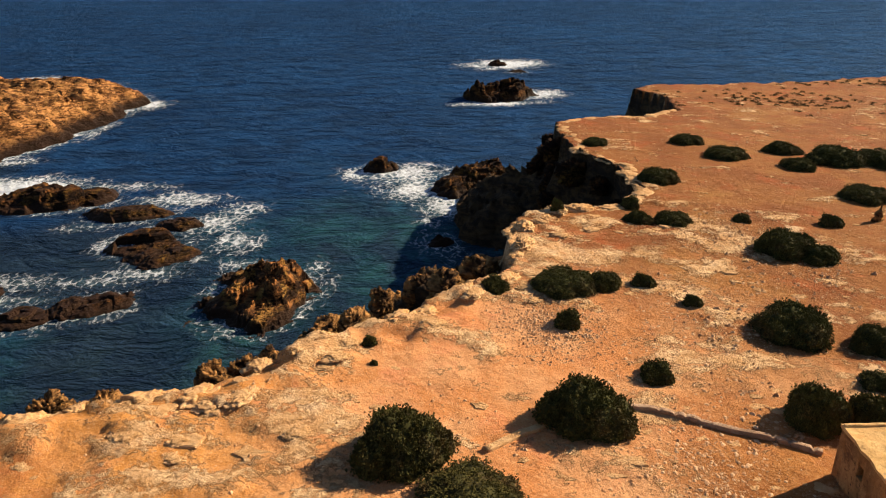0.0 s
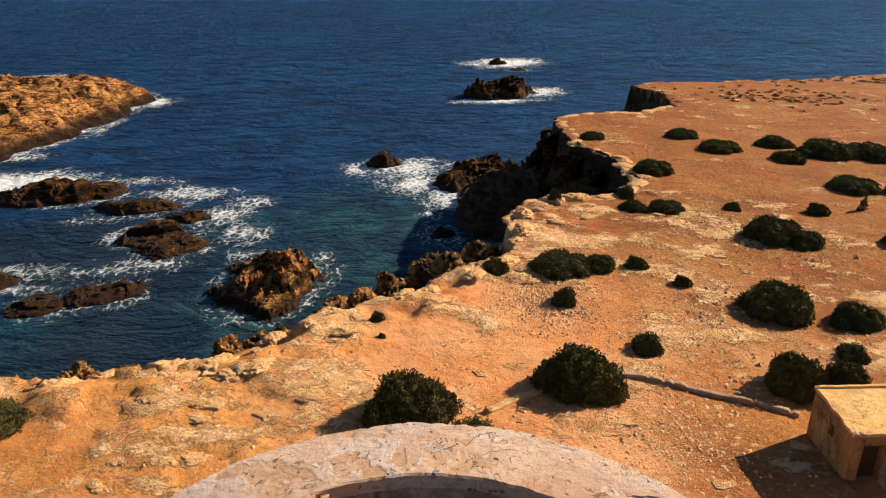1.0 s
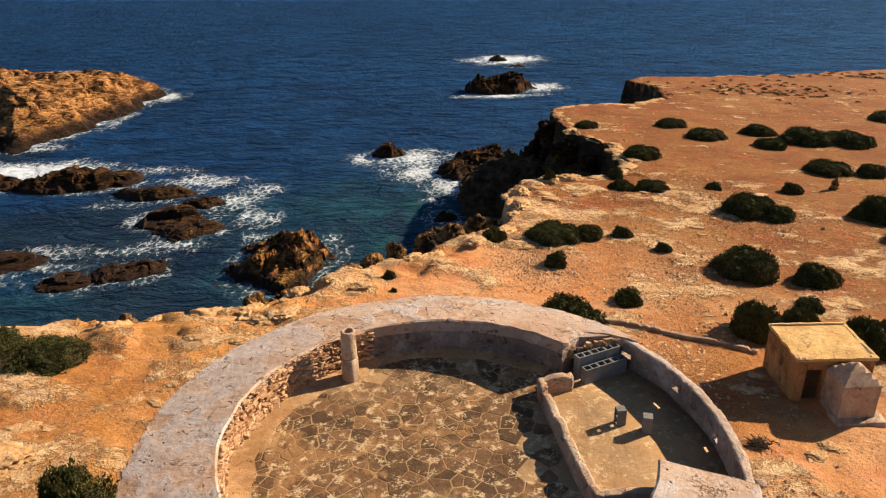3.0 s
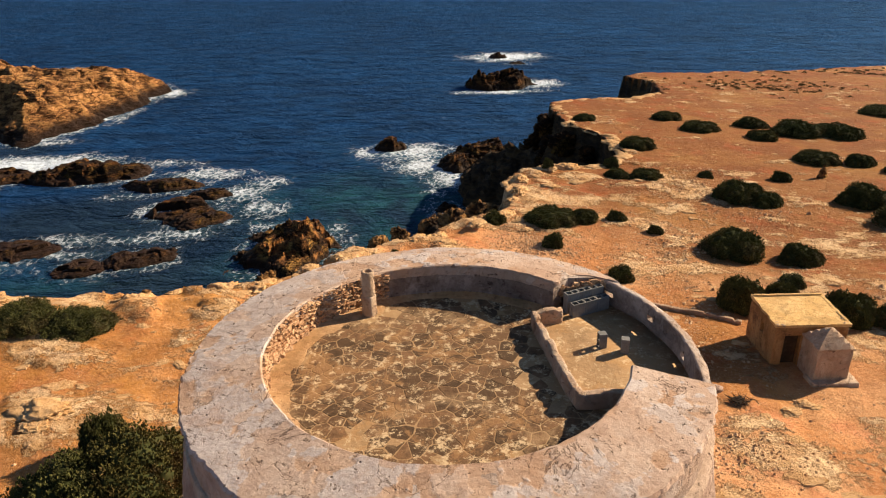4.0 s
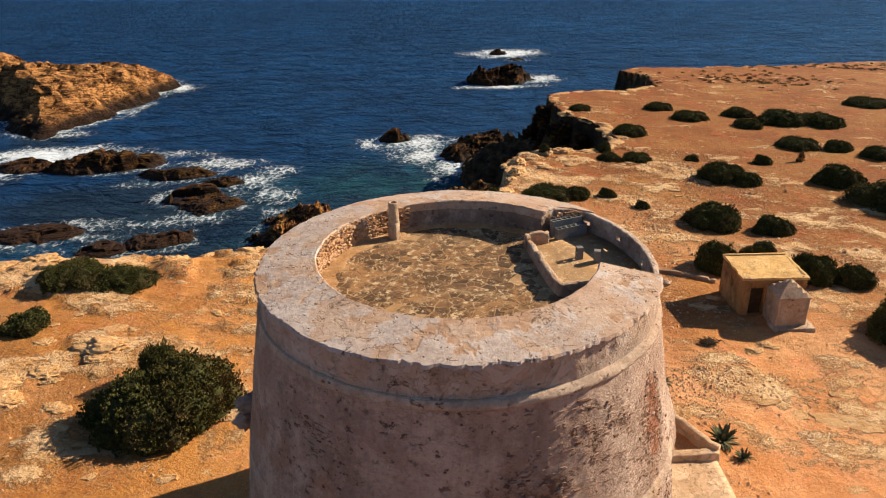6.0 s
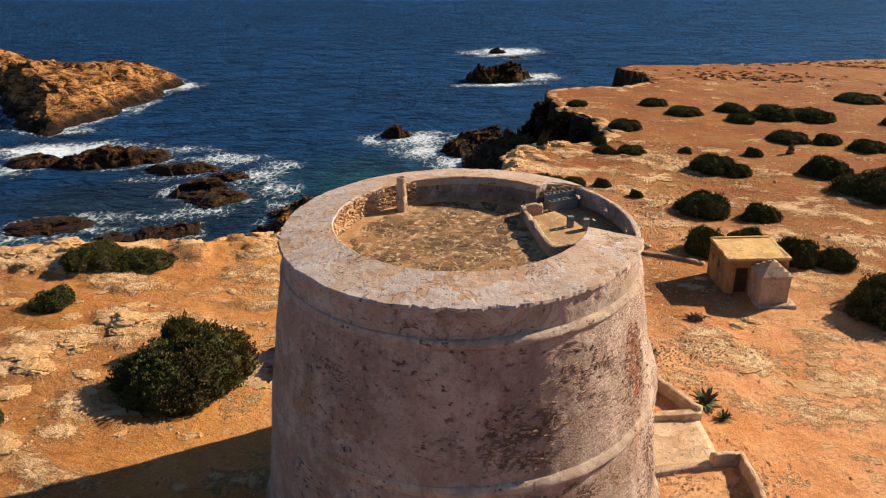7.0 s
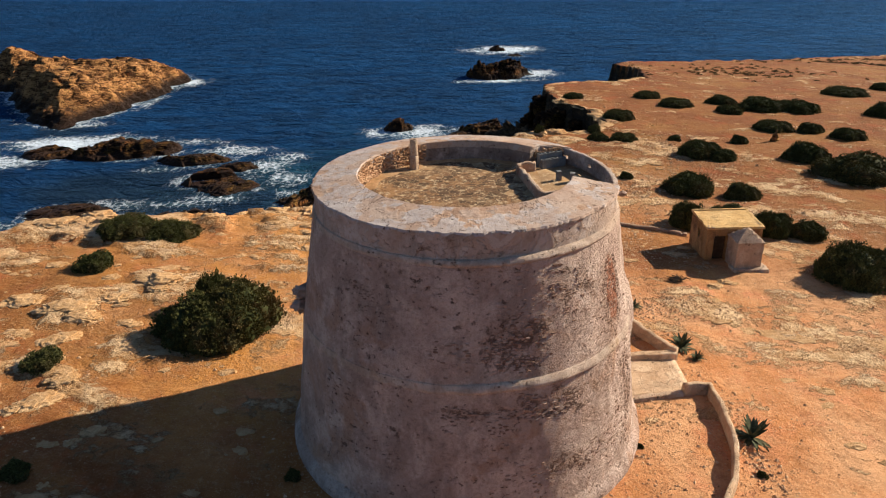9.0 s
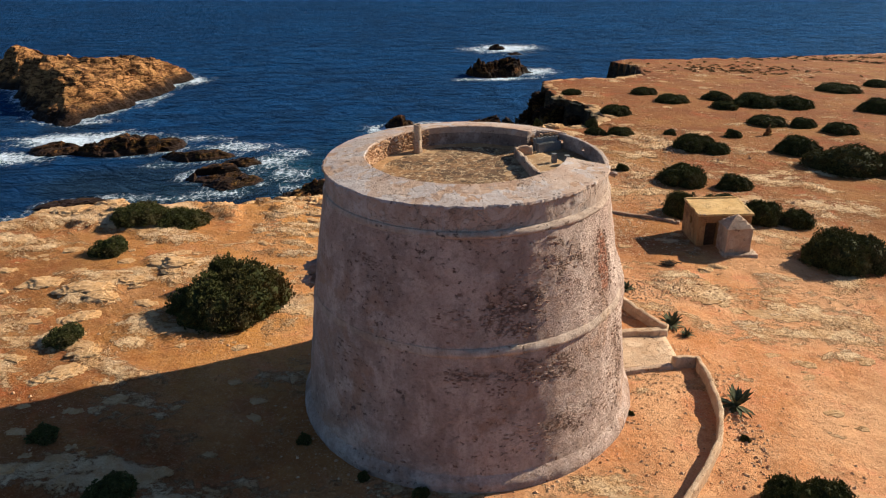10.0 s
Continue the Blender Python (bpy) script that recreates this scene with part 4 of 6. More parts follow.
def build_shore_rocks():
    for k, (x, y, z, a, b, c, turn) in enumerate(SHORE + LOW_SHORE):
        thing("shore_rock", rock_mesh("shore_rock", a, b, c, M_SHORE, 60 + k, 5, 0.24, 0.5, 1.0), "craggy ochre rock on the broken shore slope", "rock", "rocks on the shore", at=pose(x, y, z, 0, 0, turn))
    crag = random.Random(9)
    # the reef-dark material puts the cove's shade into the colour of these rocks
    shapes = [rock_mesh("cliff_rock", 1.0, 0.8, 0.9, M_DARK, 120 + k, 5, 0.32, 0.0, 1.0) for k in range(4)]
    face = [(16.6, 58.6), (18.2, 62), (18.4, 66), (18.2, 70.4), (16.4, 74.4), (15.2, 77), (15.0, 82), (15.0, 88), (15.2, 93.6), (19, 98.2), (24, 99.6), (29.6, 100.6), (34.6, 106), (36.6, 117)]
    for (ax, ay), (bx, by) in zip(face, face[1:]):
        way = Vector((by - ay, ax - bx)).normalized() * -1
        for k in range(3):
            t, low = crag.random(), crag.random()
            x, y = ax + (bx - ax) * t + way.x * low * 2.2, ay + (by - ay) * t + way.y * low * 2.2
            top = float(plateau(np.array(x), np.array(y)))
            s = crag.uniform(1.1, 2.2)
            thing("cliff_rock", shapes[crag.randrange(4)], "craggy rock on the cove cliff, coloured dark for its shade", "rock", "rocks of the cove cliff", at=pose(x, y, top - 1.9 - low * (top - SEA) * 0.72, 0, 0, crag.uniform(0, 360)) @ Matrix.Diagonal((s, s, s, 1)))
    rng = random.Random(5)
    base = [rock_mesh("ledge_rock", 1.0, 0.62, 0.30, M_PALE, 90 + k, 5, 0.24, 0.12, 0.8) for k in range(5)]
    spots = [(-13.6, 24.6, 2.6, 14), (-10.6, 25.2, 1.4, -20), (-9.1, 25.5, 1.2, 60), (-17.3, 23.6, 1.5, 0), (6.6, 50.4, 1.3, 40), (8.6, 53.6, 1.4, 20), (12.6, 55.6, 1.6, -5), (15.2, 56.0, 1.5, 5), (7.2, 47.0, 1.1, 80), (9.8, 48.6, 0.9, -40), (-4.6, 30.9, 0.9, 10), (-20.6, 22.8, 1.4, 10), (-24.0, 22.4, 1.6, -10), (-28.5, 21.0, 1.7, 20), (2.6, 37.0, 1.0, 50), (-18.2, 12.3, 1.7, -12), (-22.5, 8.6, 1.9, 15)]
    spots += [(-20.2, 9.9, 1.1, 5), (-21.2, 5.3, 1.3, 25), (-21.0, 7.6, 1.3, -8), (-25.4, 9.7, 1.7, 10), (-18.4, 7.2, 1.0, 0), (-19.6, -0.3, 1.3, 30), (-25.9, 14.7, 1.0, 0), (-19.0, 1.3, 0.9, 15), (16.4, 13.7, 0.8, 20), (17.4, 14.3, 0.9, -15), (14.9, 13.0, 0.5, 60), (15.4, 11.4, 0.7, 10), (12.6, 9.6, 0.6, 40), (-10.4, 18.6, 1.0, 10), (-11.0, 21.4, 0.8, -10)]
    rim = [(17.4, 58.0), (19.6, 61.5), (19.7, 66), (19.6, 70.8), (17.6, 74.6), (16.5, 77.5), (16.4, 84), (16.4, 90), (16.6, 93.4), (20, 96.4), (24, 97.6), (30.0, 98.6), (35.4, 105)]
    for (ax, ay), (bx, by) in zip(rim, rim[1:]):
        m = max(1, round(math.hypot(bx - ax, by - ay) / 1.5))
        for k in range(m):
            t = (k + rng.uniform(-0.3, 0.3)) / m
            spots.append((ax + (bx - ax) * t + rng.uniform(-0.2, 0.7), ay + (by - ay) * t, rng.uniform(0.8, 1.7), math.degrees(math.atan2(by - ay, bx - ax)) + rng.uniform(-25, 25)))
    rim_count = len(spots)
    brink = [(-40, 15), (-32.7, 18.5), (-31, 20.9), (-26.5, 22.9), (-19.2, 23.4), (-16, 24.9), (-12.7, 25.6), (-9, 28.6), (-6.4, 31.6), (-2.7, 33.4), (0.9, 37.4), (5.1, 42.3), (6.2, 51.6), (11.4, 55.9), (17, 57.2)]
    for (ax, ay), (bx, by) in zip(brink, brink[1:]):
        span = math.hypot(bx - ax, by - ay)
        m = max(1, round(span / 0.9))
        way = math.degrees(math.atan2(by - ay, bx - ax))
        for k in range(m):
            t, back = (k + rng.uniform(-0.4, 0.4)) / m, rng.uniform(-0.5, 1.3)
            if rng.random() < 0.25 or -10 < ax < 0 and rng.random() < 0.4:
                continue
            spots.append((ax + (bx - ax) * t + (by - ay) / span * back, ay + (by - ay) * t - (bx - ax) / span * back, rng.uniform(0.35, 1.0) ** 1.5 * 1.5 + 0.15, way + rng.uniform(-25, 25)))
    edge_count = len(spots)
    while len(spots) < edge_count + 90:
        x, y = rng.uniform(-32, 22), rng.uniform(-8, 56)
        d = float(inside_distance(np.array([x]), np.array([y]), COAST)[0])
        keep = 0.8 < d < 7 and rng.random() < 0.6 or x < -9 and d > 0.8 and rng.random() < 0.35 or x > 6 and y > 38 and d > 0.8 and rng.random() < 0.25
        if keep and math.hypot(x, y) > 10 and not (abs(x - 2) < 7 and 26 < y < 32):
            spots.append((x, y, rng.uniform(0.25, 1.0), rng.uniform(-30, 30)))
    for k, (x, y, s, turn) in enumerate(spots):
        m = pose(x, y, (height_at(x, y) if d_in(x, y) > 0.9 else float(plateau(np.array(x), np.array(y)))) - 0.06, 0, 0, turn) @ Matrix.Diagonal((s, s, s * rng.uniform(0.35, 0.65) * (2.4 if rim_count <= k < edge_count else 1.15 if k < 32 else 1.0), 1))
        thing("ledge_rock", base[k % 5], "pale weathered limestone ledge rising from the soil", "rock", "limestone ledges on the plateau", at=m)


build_shore_rocks()


# ---- the tower ----
RIM, FLOOR = 11.35, 10.67


def turn_mesh(name, profile, material, columns=240, wobble=0.05, fine=0.02, seed=0.0):
    """A worn body of revolution from (radius, height) pairs."""
    verts = []
    for r, z in profile:
        for i in range(columns):
            a = 2 * math.pi * i / columns
            p = Vector((math.cos(a) * r, math.sin(a) * r, z))
            k = r + wobble * noise.fractal(p * 0.5 + Vector((seed, 0, 0)), 0.8, 2.0, 4) + fine * noise.fractal(p * 2.6, 0.7, 2.0, 4)
            verts.append((math.cos(a) * k, math.sin(a) * k, z + fine * noise.noise(p * 1.7)))
    return mesh_of(name, verts, grid_faces(columns, len(profile), True), material)


def cordon_mesh(name, r, z, height, seed, ledge, base, columns=420, steps=14):
    """A worn rounded course that stands out most where it has kept its plaster."""
    verts = []
    for k in range(steps + 1):
        v = k / steps
        for i in range(columns):
            a = 2 * math.pi * i / columns
            p = Vector((math.cos(a) * r, math.sin(a) * r, z + v * height))
            turn = (math.degrees(a) + 58 + 180) % 360 - 180
            kept = 1 / (1 + (turn / 40) ** 6) * (0.85 + 0.5 * noise.noise(p * 0.8 + Vector((seed, 0, 0))))
            roll = math.sin(math.pi * v ** 0.75) ** 0.7 if 0 < k < steps else 0.0
            out = (base + ledge * kept) * roll - (0.10 if k in (0, steps) else 0.0) - (v - 0.5) * height * 0.14
            out += 0.025 * noise.fractal(p * 1.4 + Vector((seed, 0, 0)), 0.8, 2.0, 4) + 0.012 * noise.noise(p * 6)
            sag = 0.05 * noise.noise(Vector((math.cos(a) * 2, math.sin(a) * 2, seed)))
            verts.append((math.cos(a) * (r + out), math.sin(a) * (r + out), z - height / 2 + height * v + sag))
    return mesh_of(name, verts, grid_faces(columns, steps + 1, True), M_CORDON)


def wall_radius(z):
    low = 7.58 - 0.125 * z
    return low if z < 5.8 else 6.852 - 0.168 * (z - 5.8)


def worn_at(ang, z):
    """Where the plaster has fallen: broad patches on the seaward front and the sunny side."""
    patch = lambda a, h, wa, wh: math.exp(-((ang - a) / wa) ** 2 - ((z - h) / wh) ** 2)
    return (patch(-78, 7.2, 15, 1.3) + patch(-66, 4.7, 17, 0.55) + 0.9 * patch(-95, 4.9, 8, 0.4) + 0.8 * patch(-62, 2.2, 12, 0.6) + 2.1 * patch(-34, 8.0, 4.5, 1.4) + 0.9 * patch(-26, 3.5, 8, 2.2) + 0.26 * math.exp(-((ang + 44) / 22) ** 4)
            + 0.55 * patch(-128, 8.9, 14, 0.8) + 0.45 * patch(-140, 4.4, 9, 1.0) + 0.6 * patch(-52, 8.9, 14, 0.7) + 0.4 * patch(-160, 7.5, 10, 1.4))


def build_tower():
    tower = new("watchtower")
    tagged(tower, "round weathered lime-plastered stone coastal watchtower with an open roof terrace", "tower")
    prof = [(wall_radius(z), z) for z in np.linspace(-0.6, 10.22, 75)] + [(6.06, 10.28), (5.94, 10.38)]
    drum = turn_mesh("drum", prof, M_TOWER, 320, 0.02, 0.022)
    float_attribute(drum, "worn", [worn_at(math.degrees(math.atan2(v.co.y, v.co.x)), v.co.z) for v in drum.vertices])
    shaft = part("drum", drum, tower, "tapering drum of patched plaster over rubble masonry")
    part("plinth", turn_mesh("plinth", [(7.80, -0.6), (7.80, 0.0), (7.79, 0.22), (7.75, 0.34), (7.68, 0.44), (7.56, 0.56), (7.44, 0.72)], M_TOWER, 240, 0.03, 0.03, 4), tower, "low worn plinth course")
    part("cordon", cordon_mesh("cordon", 6.85, 5.85, 0.38, 2, 0.16, 0.0), tower, "rounded string course round the middle")
    part("cordon", cordon_mesh("cordon", 6.08, 10.28, 0.28, 3, 0.08, 0.04), tower, "rounded string course below the parapet")
    # parapet ring: thick all round but for a thin stretch beside the alcove
    a0, a1 = -14.5, 45.5
    angles = sorted(set([float(v) for v in np.arange(-180, 180, 0.75)]) - {a0, a1} | {a0 - 0.02, a0 + 0.02, a1 - 0.02, a1 + 0.02})
    walls = [10.62, 10.78, 10.92, 11.06, 11.2, 11.3]
    holes = {(k, 2) for k in (67, 68, 69, 70)} | {(k, 2) for k in (46, 47, 48)} | {(k, 1) for k in (24, 25, 26)} | {(k, 1) for k in (8, 9, 10, 11)}
    verts, faces, rows = [], [], 0
    for ang in angles:
        thin = a0 < ang < a1
        a = radians(ang)
        ri = 5.79 if thin else 4.25 + 0.05 * noise.noise(Vector((math.cos(a) * 3, math.sin(a) * 3, 0)))
        top = lambda r: RIM + 0.24 * (6.0 - r) / 1.75 - (0.03 if thin else 0.0)
        ring = [(ri + 0.04 * noise.noise(Vector((ang * 0.15, z * 4, 2))), z) for z in walls]
        for k in range(7):
            r = ri + 0.012 + (5.96 - ri) * k / 6
            ring.append((r, top(r) - (0.015 if k == 0 else 0) - (0.015 if k == 6 else 0)))
        ring += [(6.0 + 0.02 * noise.noise(Vector((ang * 0.2, z * 3, 7))), z) for z in reversed(walls)]
        ring.append((6.02, 10.1))
        rows = len(ring)
        for r, z in ring:
            p = Vector((math.cos(a) * r, math.sin(a) * r, z))
            k = noise.fractal(p * 1.3, 0.8, 2.0, 4)
            chip = 0.11 * max(0.0, noise.noise(p * 5.2) - 0.2)
            rr = r + (0.03 * k - chip if r > 5.5 else -0.03 * k)
            verts.append((math.cos(a) * rr, math.sin(a) * rr, z + (0.025 * k - chip * 0.5 if z > 11.2 else 0.0)))
    n = len(angles)
    first = next(i for i, v in enumerate(angles) if v > a0)
    def vid(i, j):
        return (i % n) * rows + j
    nin = len(walls)
    for i in range(n):
        for j in range(rows - 1):
            if (i - first, j) in holes:
                o = rows - 2 - j - 1  # the outer face of the same height
                for p, q in (((i, j), (i, j + 1)), ((i, j + 1), (i + 1, j + 1)), ((i + 1, j + 1), (i + 1, j)), ((i + 1, j), (i, j))):
                    if (i - first - 1, j) in holes and p[0] == i and q[0] == i or (i - first + 1, j) in holes and p[0] == i + 1 and q[0] == i + 1:
                        continue
                    faces.append((vid(*p), vid(*q), vid(q[0], rows - 2 - q[1]), vid(p[0], rows - 2 - p[1])))
                continue
            if (i - first, rows - 2 - j - 1) in holes and j >= rows - 1 - nin:
                continue
            faces.append((vid(i, j), vid(i + 1, j), vid(i + 1, j + 1), vid(i, j + 1)))
    me = mesh_of("parapet", verts, faces, M_COPING)
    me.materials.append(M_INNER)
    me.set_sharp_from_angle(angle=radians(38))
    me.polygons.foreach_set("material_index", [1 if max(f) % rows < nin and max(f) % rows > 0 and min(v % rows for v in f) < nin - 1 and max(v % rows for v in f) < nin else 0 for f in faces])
    parapet = part("parapet", me, tower, "broad cracked lime-washed parapet, thinner beside the alcove")
    # the lime skin on top, flaked off in layers
    turns, spans = 1240, 44
    ang = np.radians(np.linspace(a1 + 0.1, 360 + a0 - 0.1, turns))
    gt, gs = np.meshgrid(ang, np.linspace(0, 1, spans))
    bite = 10.5 * gs - (5.5 + 3.0 * (np_fbm(gs * 9, gs * 0 + 5, 3, 70) - 0.5)) * np.sin(np.pi * np.clip(gs * 1.15 - 0.1, 0, 1))
    gt = gt - np.radians(bite) * np.clip(1 - (gt - ang[0]) / 0.35, 0, 1)
    wave = np_fbm(np.cos(gt) * 9 + 40, np.sin(gt) * 9 + 40, 4, 71) - 0.5
    r = (4.24 + 0.09 * wave) * (1 - gs) + (6.07 + 0.10 * (np_fbm(np.cos(gt) * 14 + 60, np.sin(gt) * 14 + 60, 4, 72) - 0.5)) * gs
    teeth = np_fbm(np.cos(gt) * 34 + 80, np.sin(gt) * 34 + 80, 3, 78) - 0.5
    r = r + 0.20 * np.clip(gs * 3 - 2, 0, 1) * np.minimum(teeth, 0.1)
    x, y = np.cos(gt) * r, np.sin(gt) * r
    fray = 0.30 * (np_fbm(x * 5 + 30, y * 5 + 30, 5, 77) - 0.5)
    front = np.exp(-((gt - math.radians(300)) / 0.75) ** 2)
    peel = np_fbm(x * 1.5 + 50, y * 1.5 + 50, 5, 73) + fray + 0.10 * (gs - 0.5) - 0.03 * front
    coat = np_fbm(x * 1.1 + 90, y * 1.1 + 90, 5, 74) + fray + 0.20 * (gs - 0.4) + 0.08 * np.cos(gt - math.radians(190)) - 0.05 * front
    rose, pale = np.clip((peel - 0.36) * 60, 0, 1), np.clip((coat - 0.50) * 26, 0, 1)
    pale = pale * rose
    z = RIM + 0.24 * (6.0 - r) / 1.75 + 0.012 + 0.009 * rose + 0.004 * pale + 0.05 * (np_fbm(x * 0.6 + 20, y * 0.6 + 20, 4, 75) - 0.5) + 0.016 * (np_fbm(x * 3 + 20, y * 3 + 20, 3, 76) - 0.5)
    z[0], z[-1] = z[1] - 0.035, z[-2] - 0.07 - 0.12 * np.clip(teeth[-1], -0.2, 0.4)
    z[:, 0], z[:, -1] = z[:, 1] - 0.08, z[:, -2] - 0.08
    skin = mesh_of("coping_skin", np.stack([x, y, z], -1).reshape(-1, 3).tolist(), grid_faces(turns, spans), M_SKIN)
    float_attribute(skin, "layer", (rose + pale).ravel())
    skin.set_sharp_from_angle(angle=radians(30))
    part("coping_skin", skin, parapet, "flaking lime skin of the broad parapet top")
    bed = part("terrace_bed", turn_mesh("terrace_bed", [(0.02, FLOOR - 0.002), (1.0, FLOOR - 0.002), (2.0, FLOOR - 0.002), (3.0, FLOOR - 0.002), (4.0, FLOOR - 0.002), (5.86, FLOOR - 0.002), (5.88, FLOOR - 0.3)], M_BED, 96, 0.0, 0.008, 6), tower, "sandy mortar bed of the terrace floor")
    # rough render skirts where the inner face meets the floor
    rng = random.Random(11)
    skirt = []
    for k in range(120):
        a = radians(50 + 292 * k / 119)
        w = 0.16 + 0.22 * max(0.0, noise.noise(Vector((k * 0.13, 3, 0))) + 0.2) + (0.5 if 118 < math.degrees(a) < 215 else 0.0) * (0.6 + 0.4 * noise.noise(Vector((k * 0.3, 0, 0))))
        for r, z in ((4.32, FLOOR + 0.10), (4.2, FLOOR + 0.06), (4.15 - w * 0.5, FLOOR + 0.035), (4.12 - w, FLOOR - 0.02)):
            skirt.append((math.cos(a) * r, math.sin(a) * r, z + 0.012 * noise.noise(Vector((k * 0.5, r * 5, 0)))))
    part("render_skirt", mesh_of("render_skirt", skirt, grid_faces(4, 120), M_OCHRE), tower, "sandy plaster fillet along the foot of the parapet")
    # inner face: dark patched render is the parapet itself; exposed rubble on one side
    stones = []
    for k in range(10):
        bm = bmesh.new()
        vs = box_bm(bm, -0.85, -0.6, -0.6, 0.85, 0.6, 0.6)
        bmesh.ops.bevel(bm, geom=bm.edges[:], offset=0.12, segments=1, affect="EDGES")
        for v in bm.verts:
            v.co = v.co * (1 + 0.4 * noise.noise(v.co * 0.8 + Vector((k * 7, 0, 0)))) + noise.noise_vector(v.co * 0.9 + Vector((0, k * 5, 0))) * 0.35
        stones.append(from_bm("rubble_stone", bm, M_RUBBLE))
    count = 0
    for z in np.arange(FLOOR + 0.08, RIM + 0.2, 0.105):
        ang = 113.0 + rng.uniform(0, 4)
        while ang < 200:
            s = 0.04 + 0.085 * rng.random() ** 1.6
            ang += math.degrees(s * 1.5 / 4.25)
            edge = 0.5 + 0.5 * noise.noise(Vector((ang * 0.12, float(z) * 3, 4)))
            if count >= 290 or (ang > 172 and z < FLOOR + 0.35 * edge + 0.15) or edge < 0.14:
                continue
            a = radians(ang)
            ob = part("rubble_stone", stones[rng.randrange(10)], parapet)
            ob.matrix_world = pose(math.cos(a) * (4.25 - 0.05 * rng.random()), math.sin(a) * (4.25 - 0.05 * rng.random()), z + rng.uniform(-0.05, 0.05), rng.uniform(-12, 12), rng.uniform(-9, 9), ang + 90 + rng.uniform(-30, 30)) @ Matrix.Diagonal((s * rng.uniform(0.8, 1.3), s, s * rng.uniform(0.4, 0.8), 1))
            count += 1
    verts, faces = [], []
    for k in range(1500):
        ang, z = rng.uniform(112, 200), rng.uniform(FLOOR + 0.03, RIM + 0.2)
        if ang > 172 and z < FLOOR + 0.2:
            continue
        a = radians(ang)
        s = 0.02 + 0.05 * rng.random() ** 2
        r = 4.245 - 0.05 * rng.random()
        m = pose(math.cos(a) * r, math.sin(a) * r, z, rng.uniform(-15, 15), rng.uniform(-12, 12), ang + 90 + rng.uniform(-40, 40)) @ Matrix.Diagonal((s * rng.uniform(0.8, 1.4), s, s * rng.uniform(0.4, 0.9), 1))
        me, base = stones[rng.randrange(10)], len(verts)
        verts += [m @ v.co for v in me.vertices]
        faces += [tuple(base + i for i in p.vertices) for p in me.polygons]
    tagged(part("rubble", mesh_of("rubble", verts, faces, M_RUBBLE, False), parapet, "small ochre rubble packed between the larger stones"), kind="stuff")
    for k in range(64):
        ang, z = rng.uniform(47, 62), rng.uniform(RIM - 0.30, RIM + 0.02)
        p = Vector((3.16, 3.36)).lerp(Vector((4.46, 3.69)), rng.random())
        s = rng.uniform(0.04, 0.095)
        ob = part("rubble_stone", stones[k % 6], parapet)
        ob.matrix_world = pose(p.x + 0.02, p.y - rng.uniform(0.0, 0.10), z, 0, rng.uniform(-20, 20), 10 + rng.uniform(-20, 20)) @ Matrix.Diagonal((s, s, s, 1))
    # the broken end of the broad parapet, cut askew behind the stacked blocks
    bm = bmesh.new()
    cut = [Vector((3.02, 3.40)).lerp(Vector((4.50, 3.73)), k / 8) for k in range(9)]
    arc = [Vector((math.cos(radians(v)), math.sin(radians(v)))) * 5.86 for v in np.linspace(40, 46.5, 5)]
    outline = cut + arc + [Vector((2.98, 3.46))]
    levels = []
    for z in np.linspace(FLOOR - 0.02, RIM + 0.06, 7):
        ring = []
        for k, p in enumerate(outline):
            j = noise.noise_vector(Vector((p.x * 4, p.y * 4, float(z) * 4))) * (0.05 if k < 9 else 0.0)
            ring.append(bm.verts.new((p.x + j.x, p.y + 0.03 + j.y, float(z) + (0.24 * (6.0 - p.length) / 1.75 - 0.07 if z > RIM else 0.0))))
        levels.append(ring)
    m = len(outline)
    for low, high in zip(levels, levels[1:]):
        for k in range(m):
            bm.faces.new((low[k], low[(k + 1) % m], high[(k + 1) % m], high[k]))
    bm.faces.new(levels[-1])
    part("broken_end", from_bm("broken_end", bm, M_INNER), parapet, "raw rubble end of the broad parapet")
    # chipped masonry showing through the drum plaster
    verts, faces = [], []
    def chip(ang, z, w, h):
        a = radians(ang)
        r = wall_radius(z) + 0.02
        c = Vector((math.cos(a) * r, math.sin(a) * r, z))
        t, o, u = Vector((-math.sin(a), math.cos(a), 0)), Vector((math.cos(a), math.sin(a), 0.13)), Vector((0, 0, 1))
        base = len(verts)
        for dx, dz in ((-1, -0.7), (0.1, -1), (1, -0.6), (0.9, 0.6), (0, 1), (-1, 0.7)):
            q = c + t * w * dx * rng.uniform(0.75, 1.1) + u * h * dz * rng.uniform(0.75, 1.1)
            verts.append(q - o * 0.06)
            verts.append(q + (c - q) * 0.18 + o * rng.uniform(-0.01, 0.014))
        for k in range(6):
            m = (k + 1) % 6
            faces.append((base + 2 * k, base + 2 * m, base + 2 * m + 1, base + 2 * k + 1))
        faces.append(tuple(base + 2 * k + 1 for k in range(6)))
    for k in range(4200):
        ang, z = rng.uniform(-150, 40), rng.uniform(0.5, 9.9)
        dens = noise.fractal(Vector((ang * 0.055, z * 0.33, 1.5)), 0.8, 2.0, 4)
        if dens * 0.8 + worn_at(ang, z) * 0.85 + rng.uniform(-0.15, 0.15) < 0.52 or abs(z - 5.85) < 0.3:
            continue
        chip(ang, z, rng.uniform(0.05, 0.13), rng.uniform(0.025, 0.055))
    masonry = part("masonry", mesh_of("masonry", verts, faces, M_MASONRY, False), shaft, "small rubble stones showing where plaster has fallen")
    tagged(masonry, kind="stuff")
    # a plaster swelling above the string course on the sunny flank
    verts, nu, nv = [], 40, 30
